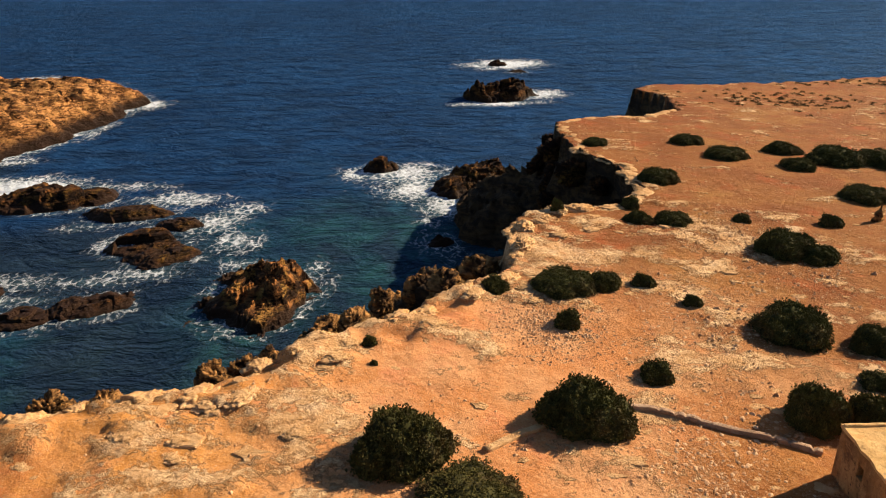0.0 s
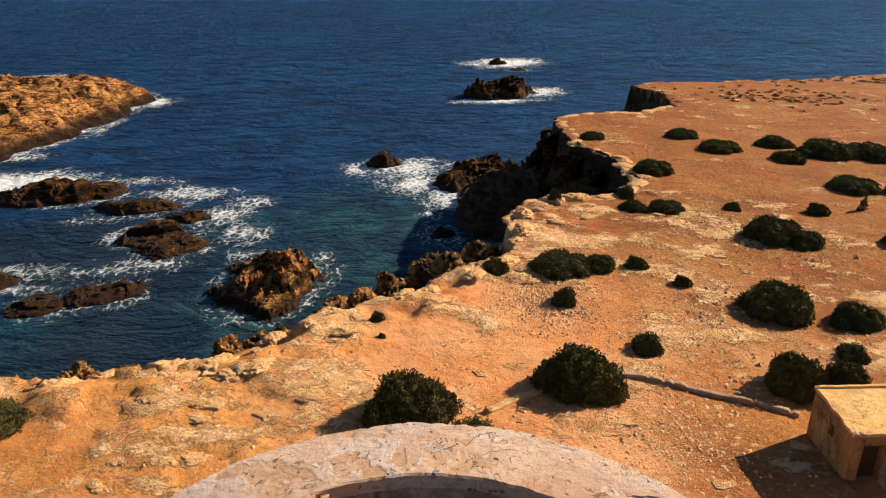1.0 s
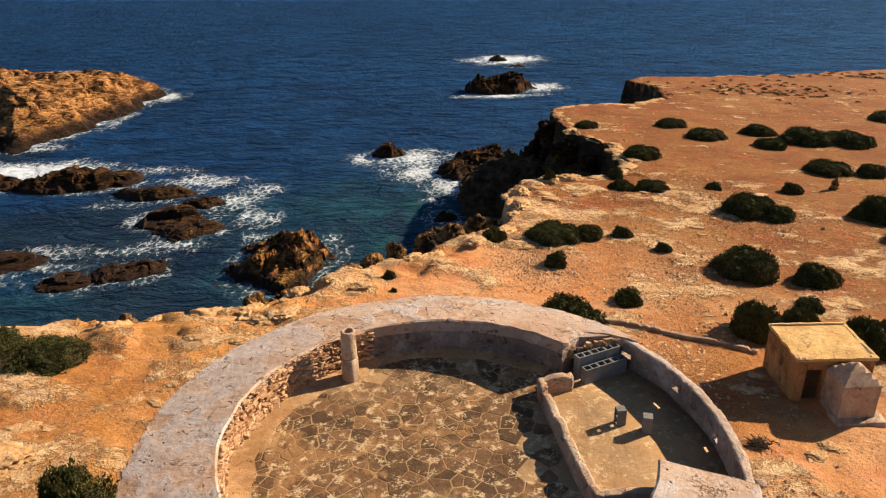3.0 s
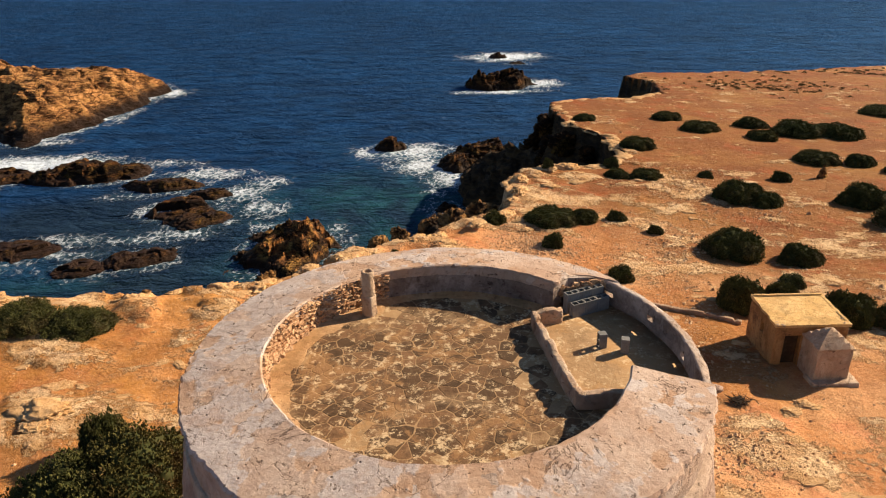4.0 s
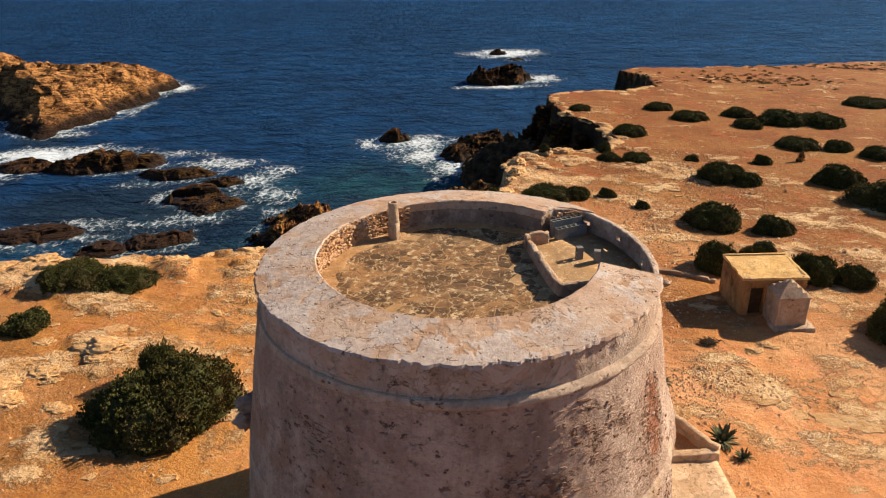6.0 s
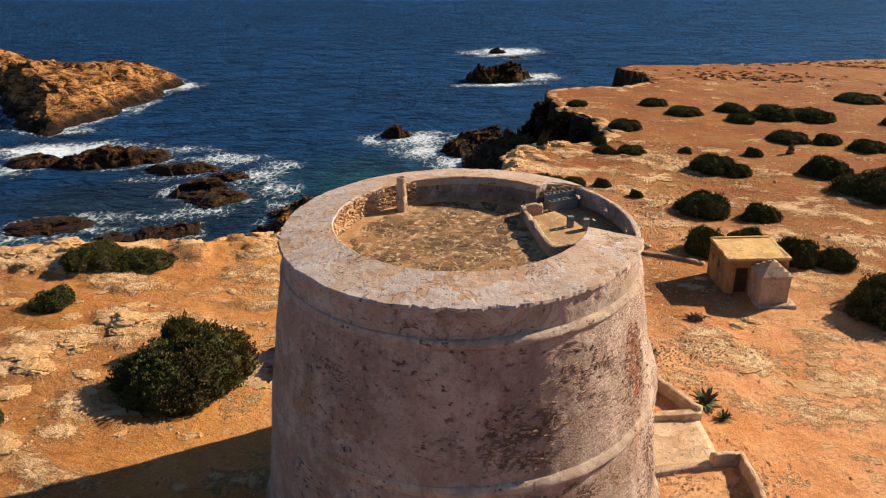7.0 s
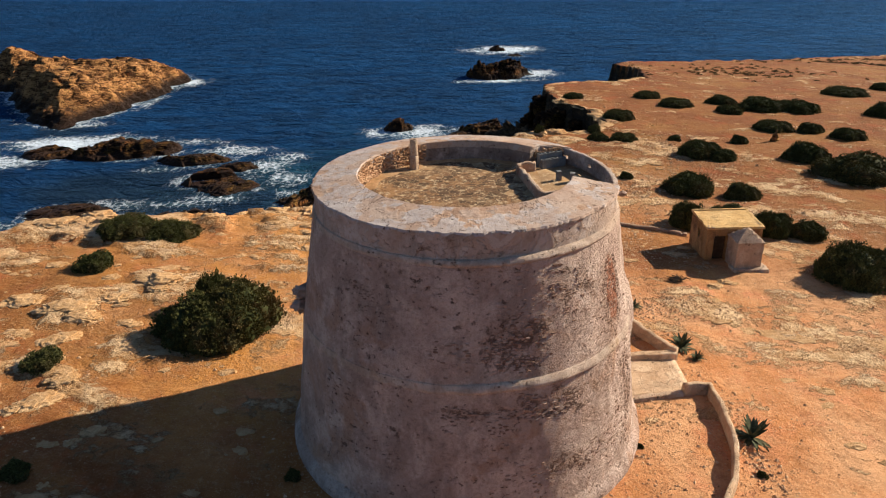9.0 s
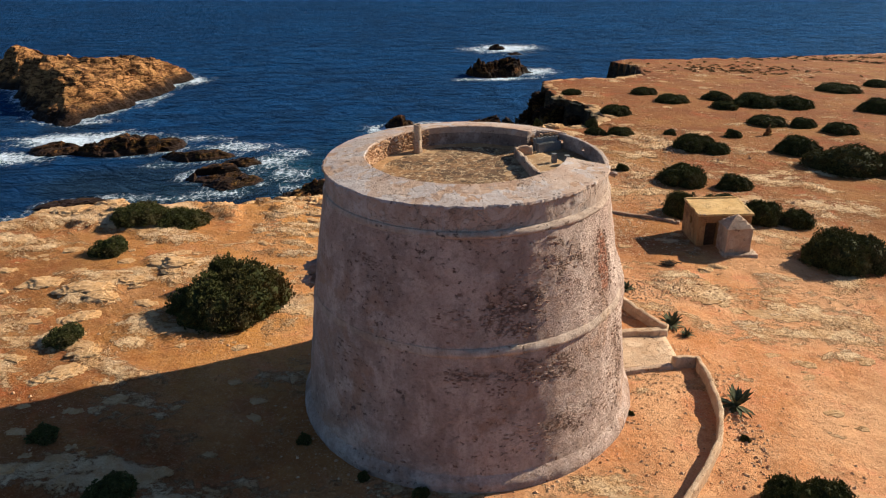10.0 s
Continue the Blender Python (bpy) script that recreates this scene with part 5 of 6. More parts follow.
    for j in range(nv):
        for i in range(nu):
            u, v = i / (nu - 1) * 2 - 1, j / (nv - 1)
            a, z = radians(-6 + 13 * u), 4.7 + 2.9 * v
            p = Vector((math.cos(a) * 6.8, math.sin(a) * 6.8, z))
            out = 0.30 * max(0.0, 1 - u * u) ** 0.8 * math.sin(math.pi * min(1.0, v + 0.05) ** 0.85) ** 0.8 - 0.06 + 0.04 * noise.fractal(p * 1.5, 0.8, 2.0, 4)
            verts.append((math.cos(a) * (wall_radius(z) + out), math.sin(a) * (wall_radius(z) + out), z))
    part("plaster_swelling", mesh_of("plaster_swelling", verts, grid_faces(nu, nv), M_TOWER), shaft, "smooth plaster swelling above the string course")
    # a weathered stone boss that stands out from the drum
    for z, s in ((6.75, 0.30), (6.15, 0.36)):
        me = rock_mesh("corbel", 0.55, 0.40, s * 1.25, M_TOWER, 33 + z, 3, 0.4, 0, 1.0)
        ob = part("corbel", me, shaft, "worn projecting corbel stone")
        a = radians(188)
        ob.matrix_world = pose(math.cos(a) * (wall_radius(z) + 0.12), math.sin(a) * (wall_radius(z) + 0.12), z, 0, 0, 188)
    me = rock_mesh("spout", 0.2, 0.12, 0.14, M_TOWER, 51, 3, 0.2, 0, 1.0)
    ob = part("spout", me, parapet, "stone drain spout below the rim")
    a = radians(-8)
    ob.matrix_world = pose(math.cos(a) * 6.22, math.sin(a) * 6.22, 10.75, 0, 0, -8)
    return bed


terrace_bed = build_tower()


def cells_in_disc(radius, spacing, rng):
    """Convex floor pieces: cells round jittered seeds, cut by their neighbours."""
    seeds = []
    k = 0
    while k < 4000:
        k += 1
        a, r = rng.uniform(0, 2 * math.pi), radius * math.sqrt(rng.random())
        p = Vector((r * math.cos(a), r * math.sin(a)))
        if all((p - q).length > spacing * (0.34 + 1.05 * ((i * 37) % 10) / 10) for i, q in enumerate(seeds)):
            seeds.append(p)
    out = []
    for i, p in enumerate(seeds):
        poly = [Vector((p.x + spacing * 1.3 * math.cos(radians(30 * j)), p.y + spacing * 1.3 * math.sin(radians(30 * j)))) for j in range(12)]
        for j, q in enumerate(seeds):
            if i == j or (q - p).length > spacing * 3:
                continue
            mid, nrm = (p + q) / 2, (q - p).normalized()
            new_poly = []
            for a, b in zip(poly, poly[1:] + poly[:1]):
                da, db = (a - mid).dot(nrm), (b - mid).dot(nrm)
                if da <= 0:
                    new_poly.append(a)
                if da * db < 0:
                    new_poly.append(a + (b - a) * (da / (da - db)))
            poly = new_poly
        out.append((p, poly))
    return out


def build_flagstones():
    rng = random.Random(3)
    for p, poly in cells_in_disc(3.95, 0.33, rng):
        if len(poly) < 3:
            continue
        bm = bmesh.new()
        gap = rng.uniform(0.006, 0.022)
        pts = []
        for q in poly:
            d = q - p
            q = p + d * max(0.4, 1 - gap / max(d.length, 0.05)) + Vector((noise.noise(Vector((q.x * 9, q.y * 9, 0))), noise.noise(Vector((q.x * 9, q.y * 9, 5))))) * 0.02
            if q.length > 4.05:
                q = q.normalized() * 4.05
            pts.append(q)
        if p.x > 2.35 and -1.45 < p.y < 2.5 or noise.noise(Vector((p.x * 0.8, p.y * 0.8, 9))) > 0.55:
            bm.free()
            continue
        tilt = (rng.uniform(-0.006, 0.006), rng.uniform(-0.006, 0.006))
        lift = rng.uniform(0.001, 0.005)
        zt = lambda q: FLOOR + lift + tilt[0] * (q.x - p.x) + tilt[1] * (q.y - p.y)
        low = [bm.verts.new((q.x, q.y, FLOOR - 0.06)) for q in pts]
        high = [bm.verts.new((q.x, q.y, zt(q) - 0.003)) for q in pts]
        inner = [bm.verts.new((p.x + (q.x - p.x) * 0.93, p.y + (q.y - p.y) * 0.93, zt(q))) for q in pts]
        m = len(pts)
        for k in range(m):
            j = (k + 1) % m
            bm.faces.new((low[k], low[j], high[j], high[k]))
            bm.faces.new((high[k], high[j], inner[j], inner[k]))
        bm.faces.new(inner)
        part("flagstone", from_bm("flagstone", bm, M_FLAG), terrace_bed)


# ---- things on the terrace ----
def build_pillar():
    pillar = new("hollow_pillar")
    pillar.location = (-2.12, 3.12, FLOOR)
    pillar.rotation_euler = (0, 0, radians(60))
    tagged(pillar, "short hollow square plaster pillar standing on the tower terrace", "pillar")
    for name, z0, z1, w, n in (("lower_block", 0.0, 0.60, 0.185, 3.2), ("upper_block", 0.62, 1.34, 0.175, 2.2)):
        seg, rings = 28, [(z0, 1.0), (z0 + 0.02, 1.03), (z0 + (z1 - z0) * 0.3, 1.0), (z0 + (z1 - z0) * 0.6, 0.97), (z1 - 0.03, 0.98), (z1, 0.94)]
        if name == "upper_block":
            rings += [(z1, 0.62), (z1 - 0.04, 0.58), (z1 - 0.5, 0.56)]
        verts = []
        for z, k in rings:
            for i in range(seg):
                a = 2 * math.pi * i / seg
                r = w * k / (abs(math.cos(a)) ** n + abs(math.sin(a)) ** n) ** (1 / n)
                p = Vector((r * math.cos(a), r * math.sin(a), z))
                verts.append(p + noise.noise_vector(p * 5 + Vector((0, 0, 3))) * 0.016)
        faces = grid_faces(seg, len(rings), True) + [tuple((len(rings) - 1) * seg + i for i in range(seg))]
        part(name, mesh_of(name, verts, faces, M_CREAM), pillar)


build_pillar()


def wall_ribbon(name, line, width, height, material, seed, foot=0.3, ground=None, step=0.25, worn=0.06):
    """A low wall along a line of plan points, with an uneven top and rounded shoulders."""
    pts = []
    for (ax, ay), (bx, by) in zip(line, line[1:]):
        m = max(1, round(math.hypot(bx - ax, by - ay) / step))
        pts += [Vector((ax + (bx - ax) * k / m, ay + (by - ay) * k / m)) for k in range(m)]
    pts.append(Vector(line[-1]))
    verts = []
    prof = [(-0.54, -foot), (-0.53, 0.3), (-0.51, 0.72), (-0.49, 0.93), (-0.42, 0.99), (-0.2, 1.0), (0.0, 1.01), (0.2, 1.0), (0.42, 0.99), (0.49, 0.93), (0.51, 0.72), (0.53, 0.3), (0.54, -foot)]
    for k, p in enumerate(pts):
        a, b = pts[max(0, k - 1)], pts[min(len(pts) - 1, k + 1)]
        side = Vector(((b - a).y, -(b - a).x)).normalized()
        z0 = ground(p.x, p.y) if ground else 0.0
        h = height * (1 + 0.18 * noise.noise(Vector((k * 0.17, seed, 0)))) - worn * max(0.0, noise.noise(Vector((k * 0.5, seed, 4))))
        for u, v in prof:
            q = p + side * (u * width)
            z = z0 + (v * h if v > 0 else v)
            j = noise.noise_vector(Vector((q.x * 2.5, q.y * 2.5, z * 3 + seed))) * 0.022 + noise.noise_vector(Vector((q.x * 7, q.y * 7, z * 7 + seed))) * 0.016
            verts.append((q.x + j.x, q.y + j.y, z + j.z))
    n = len(prof)
    faces = grid_faces(n, len(pts)) + [tuple(range(n - 1, -1, -1)), tuple((len(pts) - 1) * n + k for k in range(n))]
    return mesh_of(name, verts, faces, material)


me = wall_ribbon("low_partition_wall", [(3.15, 2.55), (2.4, 2.4), (2.42, 2.0), (2.75, -0.3), (2.95, -1.35), (4.1, -1.3)], 0.19, 0.40, M_CREAM, 5, 0.05, lambda x, y: FLOOR, 0.09, 0.12)
thing("low_partition_wall", me, "low worn L-shaped plaster wall dividing the terrace", "wall")


def concrete_block_mesh():
    """A hollow building block 0.40 x 0.20 x 0.20 with two cells."""
    bm = bmesh.new()
    w, d, h, t = 0.2, 0.1, 0.2, 0.028
    xs, ys = [-w, -w + t, -t / 2, t / 2, w - t, w], [-d, -d + t, d - t, d]
    top = {(i, j): bm.verts.new((x, y, h)) for i, x in enumerate(xs) for j, y in enumerate(ys)}
    low = {(i, j): bm.verts.new((x, y, 0)) for i, x in enumerate(xs) for j, y in enumerate(ys)}
    cells = {(1, 1), (3, 1)}
    for i in range(5):
        for j in range(3):
            q = [(i, j), (i + 1, j), (i + 1, j + 1), (i, j + 1)]
            if (i, j) in cells:
                for a, b in zip(q, q[1:] + q[:1]):
                    bm.faces.new((top[a], top[b], low[b], low[a]))
                continue
            bm.faces.new([top[k] for k in q])
            bm.faces.new([low[k] for k in reversed(q)])
    rim = [(i, 0) for i in range(6)] + [(5, j) for j in range(1, 4)] + [(i, 3) for i in range(4, -1, -1)] + [(0, j) for j in range(2, 0, -1)]
    for a, b in zip(rim, rim[1:] + rim[:1]):
        bm.faces.new((low[a], low[b], top[b], top[a]))
    return from_bm("concrete_block", bm, M_BLOCK)


def build_blocks():
    me = concrete_block_mesh()
    label, group = "grey hollow concrete building block stacked beside the alcove", "concrete blocks on the terrace"
    ux, uy = Vector((0.903, 0.429)), Vector((-0.429, 0.903))
    for course in range(3):
        for k in range(3):
            p = Vector((3.50, 3.07)) + ux * (0.405 * k)
            thing("concrete_block", me, label, "block", group, at=pose(p.x, p.y, FLOOR + 0.2 * course, 0, 0, 25.4 + (k - 1) * 0.8))
    for course in range(2):
        for k in range(3):
            p = Vector((3.64, 2.84)) + ux * (0.405 * k) + uy * 0.004 * k
            thing("concrete_block", me, label, "block", group, at=pose(p.x, p.y, FLOOR + 0.2 * course, 0, 0, 25.4 + 0.5 * k))
    for x, y, turn in ((3.98, 1.2, 8), (4.5, 0.92, -14)):
        thing("concrete_block", me, "single grey concrete block standing on end on the terrace", "block", group, at=pose(x, y, FLOOR + 0.2, 0, 90, turn) @ pose(0, 0, -0.1))


build_blocks()


# ---- hut and cistern ----
def build_hut():
    base = -1.15
    hut = new("stone_hut")
    hut.matrix_world = pose(17.15, 17.9, base, 0, 0, 0)
    tagged(hut, "small ochre rendered stone hut with a flat yellow roof", "hut")
    w, d, h, t = 3.78, 3.25, 2.42, 0.38
    lintel, dx0, dx1 = 1.9, 0.55, 1.4
    pieces = [("front_wall", (0, 0, -0.4, dx0, t, h)), ("front_wall", (dx1, 0, -0.4, w, t, h)), ("lintel", (dx0 - 0.02, 0.01, lintel, dx1 + 0.02, t - 0.01, h - 0.01)),
              ("back_wall", (0, d - t, -0.4, w, d, h)), ("side_wall", (w - t, t, -0.4, w - 0.01, d - t, h)),
              ("side_wall", (0.01, t, -0.4, t, 1.35, h)), ("side_wall", (0.01, 1.75, -0.4, t, d - t, h)), ("side_wall", (0.012, 1.35, -0.4, t - 0.01, 1.75, 1.25)), ("side_wall", (0.012, 1.35, 1.85, t - 0.01, 1.75, h))]
    for name, b in pieces:
        part(name, rough_box(name, *b, M_HUT, 0.025, 0.4, 0.02), hut)
    roof = bmesh.new()
    box_bm(roof, -0.06, -0.08, h, w + 0.08, d + 0.05, h + 0.16)
    for axis in (0, 1):
        for k in range(1, 12):
            co, no = [0, 0, 0], [0, 0, 0]
            co[axis], no[axis] = 3.4 * k / 12, 1
            bmesh.ops.bisect_plane(roof, geom=roof.verts[:] + roof.edges[:] + roof.faces[:], plane_co=co, plane_no=no)
    for v in roof.verts:
        v.co.z += 0.05 * v.co.y / d * 0.5 + 0.02 * noise.noise(v.co * 2)
        edge = min(v.co.x, v.co.y, w - v.co.x) < 0.1
        if edge:
            v.co += noise.noise_vector(v.co * 2.3) * 0.07
    slab = part("roof", from_bm("roof", roof, M_HUTROOF, False), hut, "flat yellowish screed roof with broken edges")
    for name, a, b in (("roof_kerb", (0, d - 0.16, h + 0.16), (w, d, h + 0.27)), ("roof_kerb", (w - 0.12, 0.3, h + 0.13), (w + 0.02, d - 0.17, h + 0.20))):
        part(name, rough_box(name, *a, *b, M_HUTROOF, 0.03, 0.3, 0.02), slab)
    for k, (ex, ey, es) in enumerate(((0.05, 0.02, 0.2), (0.32, -0.04, 0.16), (0.1, 0.3, 0.14), (3.5, 0.05, 0.17), (3.65, 0.5, 0.18), (3.1, -0.02, 0.12))):
        stone = part("edge_stone", rock_mesh("edge_stone", es, es * 0.8, es * 0.5, M_CREAM, 300 + k, 3, 0.4, 0, 1.0), slab, "broken pale edge of the roof screed")
        stone.location = (ex, ey, h + 0.13)
    part("door", rough_box("door", dx0 + 0.02, t - 0.1, 0.0, dx1 - 0.02, t - 0.04, lintel - 0.02, M_WOOD, 0.01, 0.4, 0.004), hut, "dark old plank door")
    part("floor", rough_box("floor", 0.1, 0.1, -0.3, w - 0.1, d - 0.1, -0.02, M_BED, 0.02, 0.8, 0.01), hut)
    cistern = new("cistern_house")
    cistern.matrix_world = pose(18.62, 16.2, base, 0, 0, 2)
    tagged(cistern, "small whitewashed cistern house with a pointed roof against the hut", "cistern")
    w, d, h = 1.78, 1.62, 2.12
    part("body", rough_box("body", 0, 0, -0.3, w, d, h, M_CREAM, 0.03, 0.3, 0.03), cistern)
    n = 9
    verts = []
    for j in range(n):
        for i in range(n):
            u, v = i / (n - 1) * 2 - 1, j / (n - 1) * 2 - 1
            k = max(abs(u), abs(v))
            p = Vector((w / 2 + u * (w / 2 + 0.05), d / 2 + v * (d / 2 + 0.05), h - 0.03 + 0.80 * (1 - k ** 1.25)))
            verts.append(p + noise.noise_vector(p * 3) * 0.02)
    rim = [i for i in range(n)] + [j * n + n - 1 for j in range(1, n)] + [(n - 1) * n + i for i in range(n - 2, -1, -1)] + [j * n for j in range(n - 2, 0, -1)]
    faces = grid_faces(n, n)
    low = len(verts)
    verts += [Vector((verts[k][0], verts[k][1], h - 0.12)) for k in rim]
    faces += [(rim[k], low + k, low + (k + 1) % len(rim), rim[(k + 1) % len(rim)]) for k in range(len(rim))] + [tuple(range(low, low + len(rim)))]
    part("roof", mesh_of("roof", verts, faces, M_CREAM, False), cistern, "pale pointed plaster roof")
    part("step", rough_box("step", -0.15, -0.42, -0.4, w + 0.45, d * 0.4, 0.3, M_CREAM, 0.05, 0.3, 0.04), cistern, "worn masonry step")


build_hut()

# ---- low walls beside the tower ----
thing("forecourt_wall", wall_ribbon("forecourt_wall", [(10.35, 0.92), (11.05, 1.06), (11.68, 1.12), (11.6, -1.0), (11.3, -3.2), (10.55, -5.2), (9.3, -7.1), (7.9, -8.9), (6.6, -10.2)], 0.23, 0.62, M_COURT, 3, 0.4, height_at),
      "low curved rendered wall bounding the gravel forecourt of the tower", "wall")
thing("approach_wall", wall_ribbon("approach_wall", [(8.7, 8.0), (9.35, 7.3), (10.1, 5.8), (10.75, 4.55), (11.05, 4.25)], 0.28, 0.62, M_COURT, 7, 0.4, height_at), "low curved rendered wall against the tower foot", "wall")
thing("ramp_wall", wall_ribbon("ramp_wall", [(7.2, 3.55), (8.6, 3.85), (9.8, 4.05), (11.0, 4.2)], 0.38, 0.42, M_COURT, 9, 0.4, height_at), "low broken cross wall beside the ramp", "wall")
thing("ramp_kerb", wall_ribbon("ramp_kerb", [(7.3, 0.25), (8.6, 0.5), (10.3, 0.88)], 0.3, 0.22, M_CREAM, 11, 0.4, height_at), "low pale kerb along the ramp", "kerb")
thing("boundary_wall", wall_ribbon("boundary_wall", [(8.6, 25.6), (10.4, 25.35), (11.7, 24.9), (14.1, 23.9), (16.3, 23.0), (17.4, 22.4)], 0.26, 0.24, M_LOWWALL, 13, 0.4, height_at, 0.12, 0.26), "low half-buried rubble boundary wall across the soil", "wall")
thing("stone_kerb", wall_ribbon("stone_kerb", [(2.4, 22.2), (4.1, 23.4), (5.6, 24.3)], 0.35, 0.14, M_PALE, 15, 0.4, height_at), "line of low pale kerb stones in the soil", "kerb")


def build_ramp():
    verts, n = [], 14
    for j in range(n):
        for i in range(n):
            u, v = i / (n - 1), j / (n - 1)
            x = 7.2 + u * 3.7
            y = 0.45 + u * 0.5 + v * (3.35 + u * 0.0)
            verts.append((x, y, height_at(x, y) + 0.16 - 0.10 * u + 0.02 * fbm(x * 2, y * 2)))
    rim = [i for i in range(n)] + [j * n + n - 1 for j in range(1, n)] + [(n - 1) * n + i for i in range(n - 2, -1, -1)] + [j * n for j in range(n - 2, 0, -1)]
    low = len(verts)
    verts += [(verts[k][0], verts[k][1], verts[k][2] - 0.5) for k in rim]
    faces = grid_faces(n, n) + [(rim[k], low + k, low + (k + 1) % len(rim), rim[(k + 1) % len(rim)]) for k in range(len(rim))]
    thing("paved_ramp", mesh_of("paved_ramp", verts, faces, M_COURT), "smooth sandy screed ramp leading to the tower", "ramp")


build_ramp()


# ---- plants ----
def shrub_meshes(seed, mounds, leaf, count, flat, material):
    """A crown of overlapping uneven mounds set with small leaf tufts over a shade-coloured core, one metre wide."""
    rng = random.Random(seed)
    blobs = []
    for k in range(mounds):
        a, r = 2.4 * k + rng.uniform(-0.5, 0.5), 0.30 * math.sqrt((k + 0.3) / mounds) * rng.uniform(0.8, 1.15)
        s = rng.uniform(0.19, 0.27) * (1.12 - 0.9 * r)
        blobs.append((Vector((r * math.cos(a) * 1.1, r * math.sin(a), rng.uniform(0.02, 0.15) * (1.2 - 2 * r) * flat)), s))

    def lump(d, c):
        q = d + Vector((seed * 1.7, c.x * 9, c.y * 9))
        return 1 + 0.26 * noise.noise(q * 1.9) + 0.20 * noise.noise(q * 4.3) + 0.10 * noise.noise(q * 9.0)

    verts, faces = [], []
    made = 0
    while made < count:
        c, s = blobs[rng.choices(range(len(blobs)), [b[1] ** 2 for b in blobs])[0]]
        d = Vector((rng.gauss(0, 1), rng.gauss(0, 1), rng.gauss(0.2, 1))).normalized()
        reach = lump(d, c) * (rng.uniform(0.90, 1.03) if rng.random() < 0.9 else rng.uniform(1.03, 1.10))
        p = c + Vector((d.x, d.y, d.z * flat)) * s * reach
        if p.z < 0.005 or any((p - c2).length < s2 * 0.72 for c2, s2 in blobs if c2 is not c):
            continue
        # one tuft: a fan of leaves round a twig tip
        way = (d + Vector((rng.gauss(0, 0.3), rng.gauss(0, 0.3), rng.gauss(0.25, 0.3)))).normalized()
        spread = leaf * rng.uniform(1.0, 2.1)
        for j in range(9):
            made += 1
            out = (way + Vector((rng.gauss(0, 0.55), rng.gauss(0, 0.55), rng.gauss(0, 0.55)))).normalized()
            side = out.cross(Vector((rng.gauss(0, 1), rng.gauss(0, 1), rng.gauss(0, 1)))).normalized()
            q = p + out * spread * rng.uniform(0.2, 1.0)
            h, w = leaf * rng.uniform(0.7, 1.3), leaf * rng.uniform(0.35, 0.65)
            base = len(verts)
            verts += [q - out * h, q + side * w, q + out * h, q - side * w]
            faces += [(base, base + 1, base + 2), (base, base + 2, base + 3)]
    crown = mesh_of("crown", verts, faces, material, False)
    # added solid core: blocks light and is coloured as the shade between leaves
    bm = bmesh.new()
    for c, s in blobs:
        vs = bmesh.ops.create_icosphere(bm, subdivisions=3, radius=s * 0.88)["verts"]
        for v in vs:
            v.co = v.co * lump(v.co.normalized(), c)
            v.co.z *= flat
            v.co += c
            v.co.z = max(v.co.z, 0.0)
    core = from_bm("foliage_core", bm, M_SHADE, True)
    bm = bmesh.new()
    for k in range(5):
        a = rng.uniform(0, 6.28)
        tip = Vector((0.2 * math.cos(a), 0.2 * math.sin(a), 0.2 * flat))
        m = Matrix.Translation(tip / 2) @ tip.to_track_quat("Z", "Y").to_matrix().to_4x4()
        bmesh.ops.create_cone(bm, segments=6, radius1=0.022, radius2=0.01, depth=tip.length + 0.08, matrix=m)
    return crown, core, from_bm("stems", bm, M_BARK, True)


SHRUBS = [shrub_meshes(k, lobes, leaf, count, flat, mat) for k, (lobes, leaf, count, flat, mat) in enumerate((
    (9, 0.0092, 45000, 0.95, M_LEAF), (11, 0.0092, 45000, 0.85, M_LEAF), (7, 0.0165, 15000, 1.0, M_LEAF), (12, 0.0092, 42000, 0.7, M_LEAF), (6, 0.026, 6500, 1.0, M_LEAF), (12, 0.0092, 45000, 0.85, M_LEAF_DRY)))]


def shrub(x, y, width, height, turn, kind, label, stretch=1.0):
    crown, core, stems = SHRUBS[kind]
    ob = new("shrub")
    top = max(v.co.z for v in core.vertices) * 1.06
    ob.matrix_world = pose(x, y, height_at(x, y) - 0.05, 0, 0, turn) @ Matrix.Diagonal((width * stretch, width, 0.78 * height / top, 1))
    tagged(ob, label, "shrub", "shrubs on the plateau")
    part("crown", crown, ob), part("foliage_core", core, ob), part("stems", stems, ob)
    return ob


ROUND, LOW, SMALL, OLIVE = "dense rounded dark green mastic shrub on stony soil", "low spreading dark green shrub on the plateau", "small dark green cushion shrub on stony soil", "tall shrub with olive and brown dry foliage"
NEAR_SHRUBS = [(7.3, 24.6, 4.7, 2.5, 0, 1, ROUND), (-1.2, 21.9, 4.6, 2.7, 40, 1, ROUND), (1.5, 18.2, 5.6, 1.5, 80, 5, OLIVE), (11.7, 28.4, 2.1, 1.1, 10, 2, SMALL), (21.2, 33.4, 4.9, 2.0, 200, 3, ROUND),
               (25.2, 32.0, 3.4, 1.7, 30, 1, ROUND), (8.0, 34.0, 1.9, 1.2, 0, 2, SMALL), (4.1, 38.6, 2.0, 1.1, 50, 2, SMALL), (8.4, 39.2, 4.6, 1.3, 5, 3, LOW), (11.3, 39.6, 2.6, 1.2, 70, 1, LOW),
               (13.9, 39.7, 1.7, 0.9, 0, 4, SMALL), (16.3, 37.0, 1.3, 0.7, 0, 4, SMALL), (26.2, 46.4, 4.8, 1.9, 0, 3, ROUND), (28.2, 45.0, 3.4, 1.5, 60, 1, ROUND), (32.9, 52.6, 2.0, 1.1, 0, 4, SMALL)]
